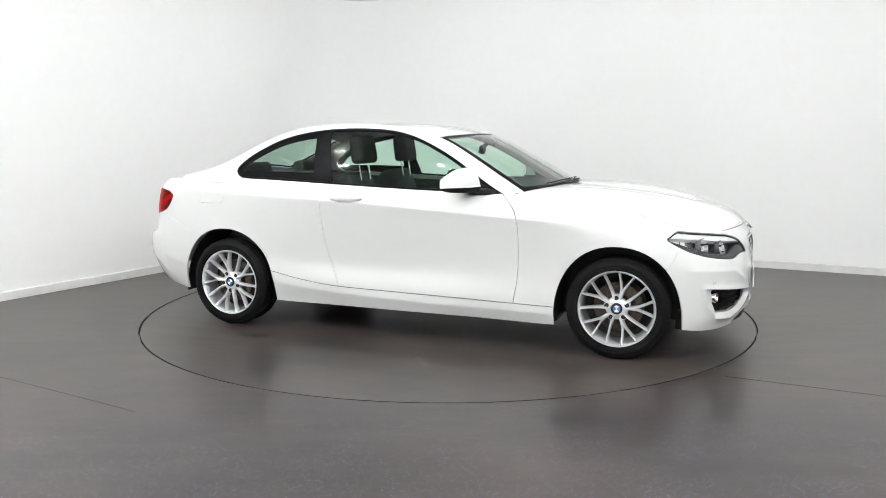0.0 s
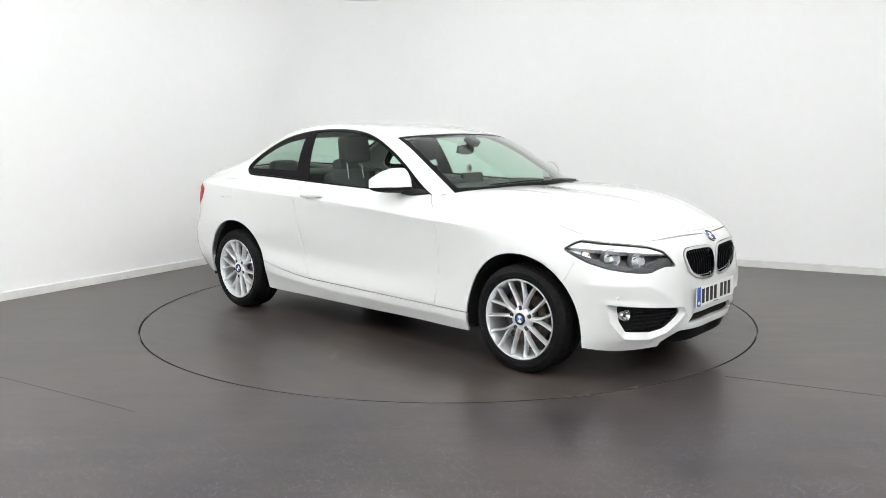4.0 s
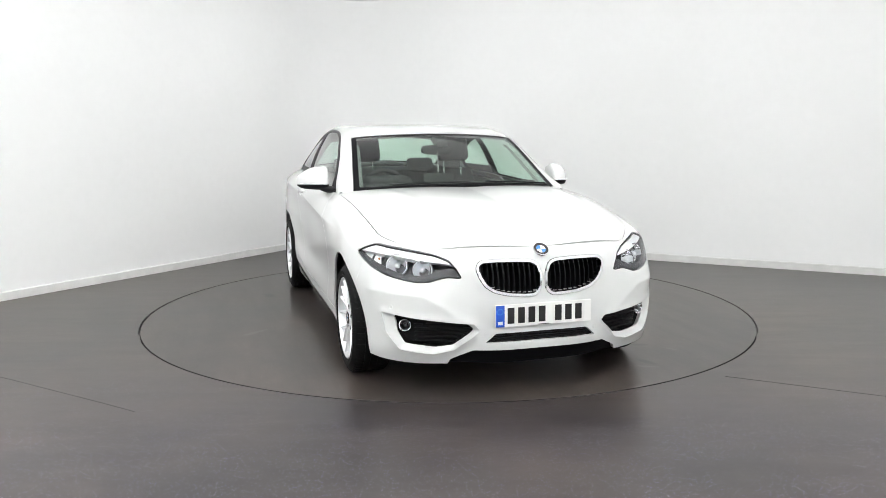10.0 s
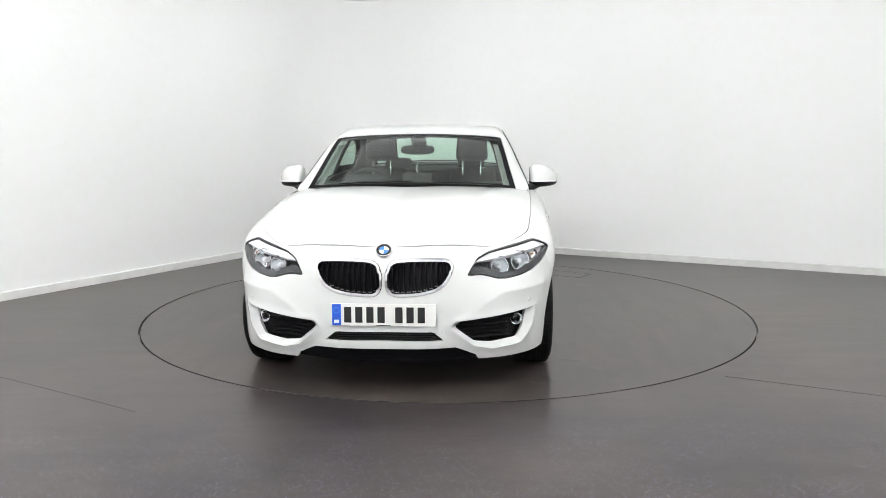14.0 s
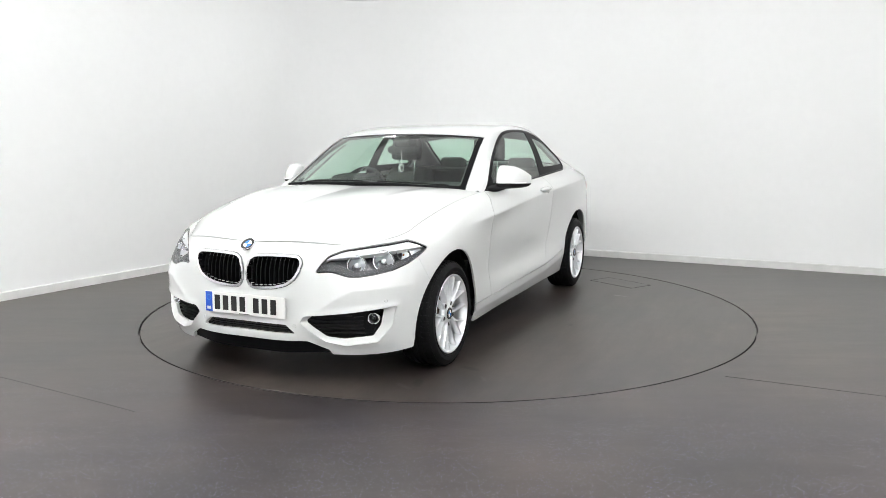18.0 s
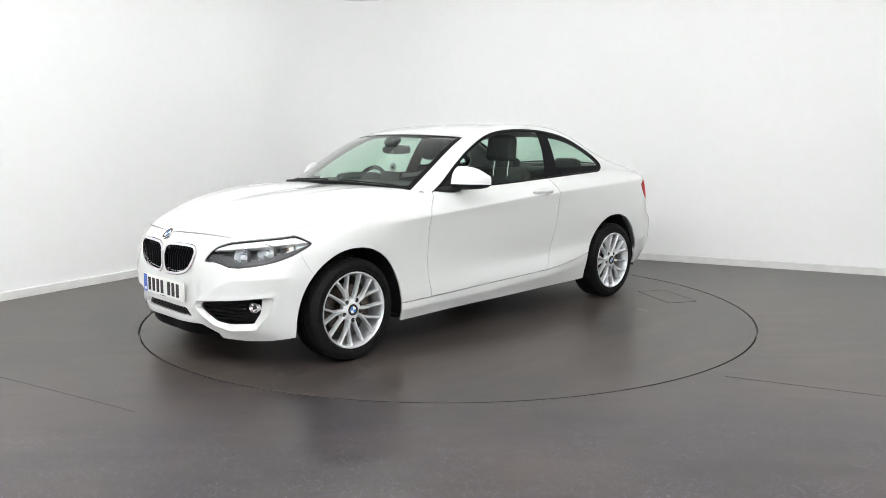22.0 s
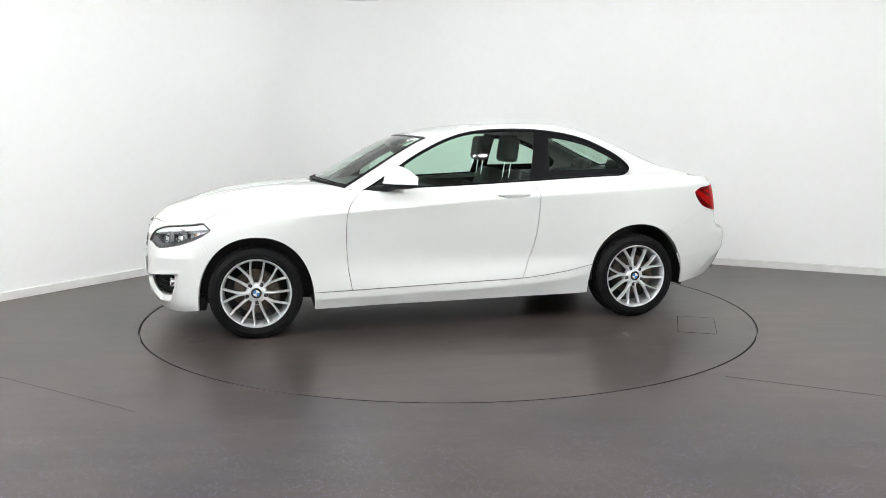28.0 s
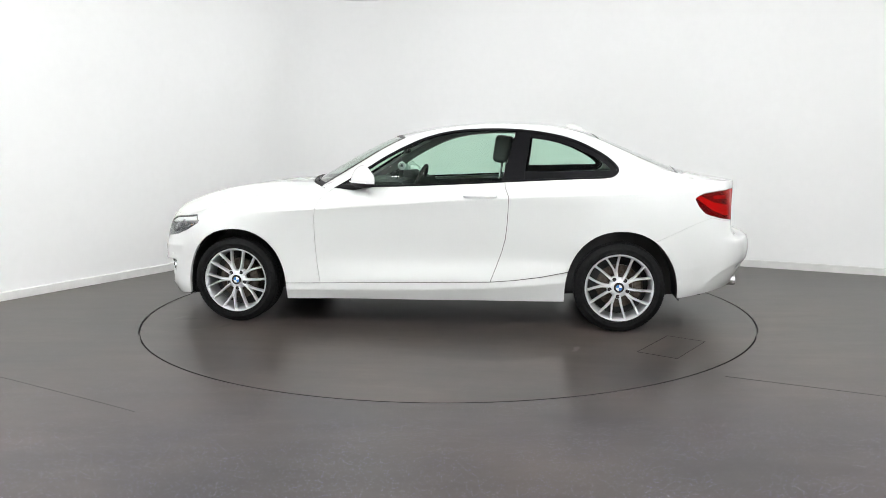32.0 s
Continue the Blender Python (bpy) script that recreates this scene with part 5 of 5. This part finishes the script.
# ---- wheels ----
def wheel_parts():
    """One wheel about its own centre, its face looking along +y: tyre, rim, five forked spoke groups, bolts, badge, brake."""
    R, r = 0.303, 0.2248
    w = tagged(new("wheel"), "", "")
    hw = 0.108
    prof = [(r - .010, hw - .022), (r - .004, hw - .008), (r + .004, hw - .004), (r + .022, hw + .002), (r + .040, hw + .003), (R - .022, hw - .006), (R - .010, hw - .014), (R - .003, hw - .026), (R, hw - .045)]
    grooves = []
    for c in (-.055, -.02, .02, .055):
        grooves += [(R + .0005, c + .006), (R - .006, c + .005), (R - .006, c - .005), (R + .0005, c - .006)]
    prof += sorted(grooves, key=lambda g: -g[1])
    prof += [(rr, -a) for rr, a in reversed(prof[:9])]
    part("tyre", from_bm("tyre", lathe_bm(prof, 72), M_TYRE, 30), w, "black rubber road tyre")
    # tread blocks across the shoulders
    for sd in (1, -1):
        tread = bmesh.new()
        for i in range(60):
            a0, a1 = 2 * math.pi * (i + .12) / 60, 2 * math.pi * (i + .86) / 60
            ring = []
            for lift in (-.004, .0022):
                for rr, yy in ((R, hw - .058), (R - .003, hw - .026), (R - .012, hw - .0125)):
                    for a in (a0, a1):
                        ring.append(tread.verts.new(((rr + lift) * math.cos(a), sd * (yy + lift * .4), (rr + lift) * math.sin(a))))
            for f in ((6, 7, 9, 8), (8, 9, 11, 10), (0, 6, 8, 2), (2, 8, 10, 4), (1, 3, 9, 7), (3, 5, 11, 9), (4, 10, 11, 5), (0, 1, 7, 6)):
                tread.faces.new([ring[k] for k in f])
        bmesh.ops.recalc_face_normals(tread, faces=tread.faces)
        part("tread_shoulder", from_bm("tread_shoulder", tread, M_TYRE), w)
    # sidewall rib
    part("tyre_bead", from_bm("tyre_bead", lathe_bm([(r + .012, hw + .0), (r + .014, hw + .0035), (r + .018, hw + .0035), (r + .020, hw + .001)], 72), M_TYRE, 40), w)
    rim = [(r + .001, hw - .012), (r + .0035, hw - .004), (r + .001, hw - .0005), (r - .004, hw - .001), (r - .010, hw - .010), (r - .018, hw - .050), (r - .022, hw - .12), (r - .012, -hw + .01), (r, -hw)]
    rm = part("rim", from_bm("rim", lathe_bm(rim, 72), M_ALLOY, 40), w, "silver alloy rim with forked spokes")
    # spokes: in each fifth one forked pair and one single
    face = lambda d: 0.078 + 0.020 * (d / r) ** 1.5

    def spoke(points, widths):
        bm = bmesh.new()
        secs = []
        for (rad, ang), wd in zip(points, widths):
            c, s = math.cos(ang), math.sin(ang)
            y = face(rad)
            row = []
            for a, dy in ((-1.05, -.032), (-.9, -.005), (-.3, .003), (.3, .003), (.9, -.005), (1.05, -.032)):
                row.append(bm.verts.new((rad * c - a * wd * s, y + dy, rad * s + a * wd * c)))
            secs.append(row)
        for p, q in zip(secs, secs[1:]):
            for j in range(5):
                bm.faces.new((p[j], p[j + 1], q[j + 1], q[j]))
            bm.faces.new((p[5], p[0], q[0], q[5]))
        bm.faces.new(secs[-1])
        bmesh.ops.recalc_face_normals(bm, faces=bm.faces)
        part("spoke", from_bm("spoke", bm, M_ALLOY, 50), w)

    step = math.radians(24)
    for g in range(5):
        a0 = math.radians(90 + 72 * g)
        single = a0 + step
        lean = math.radians(5)
        spoke([(.040, single + lean * 1.3), (.075, single + lean), (.12, single + lean * .6), (.17, single + lean * .25), (.205, single), (.2235, single)], [.0150, .0100, .0082, .0074, .0080, .0130])
        stem = a0 - step / 2
        for end in (a0, a0 - step):
            lean = end - stem
            spoke([(.040, stem), (.075, stem + lean * .10), (.118, stem + lean * .30), (.165, stem + lean * .70), (.205, stem + lean * .96), (.2235, end)], [.0150, .0096, .0078, .0072, .0078, .0130])
    hub = [(.0005, .088), (.034, .088), (.036, .084), (.040, .086), (.048, .084), (.060, .0800), (.067, .072), (.069, .058), (.069, .02)]
    part("hub", from_bm("hub", lathe_bm(hub, 48), M_ALLOY, 40), w)
    for g in range(5):
        a = math.radians(90 + 72 * g + 41)
        at = Matrix.Translation((.062 * math.cos(a), .0795, .062 * math.sin(a)))
        part("bolt_boss", from_bm("bolt_boss", lathe_bm([(.0115, .0), (.0145, .004), (.0175, .0), (.0185, -.05)], 20), M_ALLOY, 40), w, m=at)
        part("bolt_well", from_bm("bolt_well", lathe_bm([(.0005, .0030), (.008, .0030), (.0128, .0045), (.0138, .0030), (.0138, -.004)], 18), M_INK, 40), w, "dark wheel bolt well", at)
        part("bolt", from_bm("bolt", lathe_bm([(.0005, .0062), (.0042, .0062), (.0058, .0045), (.0058, 0)], 6), M_GREYTRIM), w, m=at)
    sub_roundel(w, Matrix.Translation((0, .089, 0)), .034)
    disc = [(.07, .012), (.145, .012), (.147, .010), (.147, -.010), (.145, -.012), (.07, -.012)]
    part("brake_disc", from_bm("brake_disc", lathe_bm(disc, 48), M_DISC, 40), w, "steel brake disc with a rusty hub")
    part("brake_hub", from_bm("brake_hub", lathe_bm([(.0005, .055), (.068, .055), (.072, .05), (.074, .01)], 40), M_DISC, 40), w)
    cal = bmesh.new()
    rows = []
    for i in range(9):
        a = math.radians(150 + 60 * i / 8)
        rows.append([cal.verts.new((rr * math.cos(a), yy, rr * math.sin(a))) for rr, yy in ((.095, .02), (.095, .045), (.150, .050), (.165, .03), (.165, -.02))])
    for p, q in zip(rows, rows[1:]):
        for j in range(4):
            cal.faces.new((p[j], p[j + 1], q[j + 1], q[j]))
    cal.faces.new(rows[0])
    cal.faces.new(rows[-1][::-1])
    bmesh.ops.recalc_face_normals(cal, faces=cal.faces)
    part("brake_caliper", from_bm("brake_caliper", cal, M_DISC, 40), w)
    # black backing put in for the shade inside the wheel, behind the brake
    part("shade_backing", from_bm("shade_backing", lathe_bm([(r - .026, -.03), (.16, -.05), (.10, -.06), (.02, -.07)], 48), M_INK, 40), w)
    return w


WHEEL_Z = 0.3022 - CAR_ON_TABLE[2]
base_wheel = wheel_parts()
places = [(FRONT_AXLE, .762, 1, 8), (REAR_AXLE, .782, 1, 0), (FRONT_AXLE, .762, -1, 45), (REAR_AXLE, .782, -1, 0)]
wheels = [base_wheel] + [copy_thing(base_wheel, Matrix()) for _ in places[1:]]
for w_, (wx, wy, sd, spin) in zip(wheels, places):
    w_.parent = car
    w_["label"] = "silver multi-spoke alloy wheel with a road tyre"
    w_.matrix_basis = pose(wx, wy * sd, WHEEL_Z, 0, 0, 0 if sd > 0 else 180) @ pose(0, 0, 0, 0, spin, 0)


def arch_liner(xc, half, top, side):
    bm = bmesh.new()
    rows = []
    outer = [(-half - .01, .19)] + [(-(half + .012) * math.cos(t), .2 + (top - .185) * math.sin(t)) for t in np.linspace(0, math.pi, 26)] + [(half + .01, .16)]
    for x, z in outer:
        rows.append([bm.verts.new((xc + x, side * y, z)) for y in (((.79 if x > 0 else .832) if abs(x) > .2 else .85), .78, .50)])
    for a, b in zip(rows, rows[1:]):
        for j in range(2):
            bm.faces.new((a[j], a[j + 1], b[j + 1], b[j]))
    bm.faces.new([r_[2] for r_ in rows])
    bmesh.ops.recalc_face_normals(bm, faces=bm.faces)
    part("wheel_arch_liner", from_bm("wheel_arch_liner", bm, M_INK, 40), car, "black plastic wheel arch liner")


for sd in (1, -1):
    arch_liner(FRONT_AXLE - .003, .372, .652, sd)
    arch_liner(REAR_AXLE - .012, .375, .662, sd)
    part("air_flap", from_bm("air_flap", box_bm(.325, .375, *sorted((sd * .58, sd * .735)), .158, .25, .01), M_BLACK, 40), car, "black air flap before the front wheel")

# underside
for x0, x1, hw_ in ((.52, .36, .52), (.36, -.37, .48), (-.37, -2.33, .80), (-2.33, -3.06, .48), (-3.06, -3.30, .46)):
    part("underbody_panel", from_bm("underbody_panel", box_bm(x1, x0, -hw_, hw_, .165, .185), M_INK), car, "dark underbody panel")


# ---- cabin ----
def rounded_block(sx, sy, sz, bevel, seg=4, pinch=None):
    bm = box_bm(-sx / 2, sx / 2, -sy / 2, sy / 2, 0, sz, bevel, seg)
    if pinch:
        for v in bm.verts:
            k = v.co.z / sz
            v.co.y *= 1 - pinch * k
    return bm


def front_seat(y):
    c = rounded_block(.50, .50, .16, .05)
    s = part("front_seat", from_bm("front_seat", c, M_SEAT, 60), car, "black cloth front seat with a headrest on chrome posts", pose(-1.50, y, .36, 0, -6, 0))
    back = rounded_block(.14, .49, .66, .055, 5, 0.22)
    part("backrest", from_bm("backrest", back, M_SEAT, 60), s, m=pose(-.24, 0, .08, 0, -14, 0))
    for sd in (1, -1):
        part("bolster", from_bm("bolster", rounded_block(.12, .10, .50, .04, 4), M_SEAT, 60), s, m=pose(-.16, .20 * sd, .10, 0, -14, 0))
    inv = s.matrix_basis.inverted()
    head = rounded_block(.105, .265, .20, .045, 5, 0.10)
    part("headrest", from_bm("headrest", head, M_SEAT, 60), s, "black padded headrest", inv @ pose(-1.86, y, 1.105, 0, -8, 0))
    for dy in (-.073, .073):
        part("headrest_post", from_bm("headrest_post", lathe_bm([(.0055, .16), (.0055, 0)], 12, "Z"), M_CHROME, 40), s, m=inv @ pose(-1.858, y + dy, .99, 0, -8, 0))


for yy in (.37, -.37):
    front_seat(yy)


def rear_bench():
    s = part("rear_bench", from_bm("rear_bench", rounded_block(.48, 1.16, .16, .05), M_SEAT, 60), car, "black cloth rear bench", pose(-2.30, 0, .38))
    part("backrest", from_bm("backrest", rounded_block(.14, 1.16, .58, .05, 4, .06), M_SEAT, 60), s, m=pose(-.26, 0, .06, 0, -22, 0))
    for dy in (.34, -.34):
        part("headrest", from_bm("headrest", rounded_block(.10, .26, .13, .04, 4, .1), M_SEAT, 60), s, m=pose(-.46, dy, .60, 0, -14, 0))


rear_bench()


def strip(name, profile, y0, y1, mat, label="", bow=0.0, sub=14, smooth=45):
    """A profile of (x, z) points drawn across the car from y0 to y1, bowed backward toward the sides."""
    bm = bmesh.new()
    rows = []
    for i in range(sub + 1):
        y = y0 + (y1 - y0) * i / sub
        rows.append([bm.verts.new((x - bow * y * y, y, z)) for x, z in profile])
    n = len(profile)
    for a, b in zip(rows, rows[1:]):
        for j in range(n):
            bm.faces.new((a[j], a[(j + 1) % n], b[(j + 1) % n], b[j]))
    bm.faces.new(rows[0][::-1])
    bm.faces.new(rows[-1])
    bmesh.ops.recalc_face_normals(bm, faces=bm.faces)
    return part(name, from_bm(name, bm, mat, smooth), car, label)


dash = strip("dashboard", [(-.47, .945), (-.62, .962), (-.85, .978), (-1.02, .975), (-1.09, .955), (-1.12, .90), (-1.10, .74), (-1.02, .60), (-.80, .55), (-.45, .55)], -.70, .70, M_INTERIOR, "dark grey padded dashboard", 0.28)
hood_ = rounded_block(.20, .36, .075, .035, 4, .15)
part("instrument_hood", from_bm("instrument_hood", hood_, M_INTERIOR, 60), dash, m=pose(-1.03, -.37, .945, 0, 4, 0))
part("screen", from_bm("screen", box_bm(-.012, .012, -.11, .11, 0, .085, .006), M_INK), dash, m=pose(-1.03, 0, .955, 0, -12, 0))
ring = [(0, .186 * math.cos(t), .186 * math.sin(t)) for t in np.linspace(0, 2 * math.pi, 40, endpoint=False)]
wheel_at = pose(-1.13, -.37, .885, 0, -22, 0)
st = part("steering_wheel", from_bm("steering_wheel", tube_bm(ring, .016, 10, True), M_SEAT, 60), car, "black leather steering wheel", wheel_at)
part("hub", from_bm("hub", ellipsoid_bm(0.02, 0, -.01, .035, .075, .065, power=.8), M_INTERIOR, 60), st)
for a in (0, 180, 270):
    t = math.radians(a)
    part("spoke", from_bm("spoke", tube_bm([(.015, .05 * math.cos(t), .05 * math.sin(t)), (.005, .18 * math.cos(t), .18 * math.sin(t))], .016, 8, flat=.5), M_INTERIOR, 60), st)
part("column", from_bm("column", tube_bm([(.03, 0, 0), (.28, 0, -.03)], .035, 12), M_INTERIOR, 60), st)
mir = part("rear_view_mirror", from_bm("rear_view_mirror", ellipsoid_bm(0, 0, 0, .022, .122, .034, power=.7), M_INTERIOR, 60), car, "black rear-view mirror", pose(-1.100, 0, 1.200, 0, 8, 15))
part("mirror_glass", from_bm("mirror_glass", box_bm(-.0235, -.021, -.105, .105, -.026, .026, .001), M_REFLECT), mir)
part("stem", from_bm("stem", tube_bm([(0, 0, .02), (.04, 0, .06), (.03, 0, .095)], [.014, .02, .03], 10), M_INTERIOR, 60), mir)
part("sensor_box", from_bm("sensor_box", rounded_block(.09, .10, .05, .015), M_INTERIOR, 60), mir, m=pose(.03, 0, .045, 0, 25, 0))
air = part("air_freshener", from_bm("air_freshener", lathe_bm([(.0005, .0025), (.030, .0025), (.033, 0), (.030, -.0025), (.0005, -.0025)], 32), M_WHITE, 40), car, "round white card hanging from the mirror", facing((-1.06, 0.0, 1.070), (.12, 1, 0)))
for face in (.0036, -.0036):
    part("print", from_bm("print", lathe_bm([(.0005, face), (.012, face), (.013, face * .5)], 24), M_GREYTRIM, 40), air)
    part("print_ring", from_bm("print_ring", lathe_bm([(.018, face * .6), (.0185, face), (.021, face), (.0215, face * .6)], 28), M_GREYTRIM, 40), air)
part("cord", from_bm("cord", tube_bm([(0, 0, .032), (0, 0, .125)], .0016, 6), M_WHITE), air)
strip("parcel_shelf", [(-2.60, 1.0), (-2.62, 1.02), (-3.02, 1.03), (-3.05, 1.0)], -.62, .62, M_INTERIOR, "dark grey parcel shelf")
strip("cabin_floor", [(-.40, .22), (-.40, .26), (-2.70, .26), (-2.70, .22)], -.70, .70, M_INTERIOR, "dark carpeted cabin floor")
strip("rear_bulkhead", [(-2.66, .22), (-2.60, .40), (-2.74, 1.0), (-2.80, 1.0), (-2.80, .22)], -.66, .66, M_INTERIOR, "dark rear bulkhead")
strip("engine_bay_floor", [(.50, .20), (.50, .62), (.30, .70), (-.44, .86), (-.50, .86), (-.50, .20)], -.52, .52, M_INK, "dark engine bay")
for sd in (1, -1):
    prof = [(-.60, .25), (-.70, .88), (-.95, .925), (-1.9, .945), (-2.6, .985), (-2.70, .95), (-2.66, .25)]
    bm = bmesh.new()
    a = [bm.verts.new((x, sd * (.765 if z > .5 else .79), z)) for x, z in prof]
    b = [bm.verts.new((x, sd * .70, z)) for x, z in prof]
    n = len(prof)
    for j in range(n):
        bm.faces.new((a[j], a[(j + 1) % n], b[(j + 1) % n], b[j]))
    bm.faces.new(a)
    bm.faces.new(b[::-1])
    bmesh.ops.recalc_face_normals(bm, faces=bm.faces)
    part("door_card", from_bm("door_card", bm, M_INTERIOR), car, "dark grey door lining")


def motions():
    """The turntable and the car on it turn together at one steady rate."""
    table_rows, car_rows = [], []
    for i in range(17):
        t = SECONDS * i / 16
        a = TURN_START + TURN_RATE * t
        turn = pose(0, 0, 0, 0, 0, a)
        table_rows.append((t, turn))
        car_rows.append((t, turn @ pose(*CAR_ON_TABLE)))
    walk(turntable, table_rows)
    walk(car, car_rows)


motions()
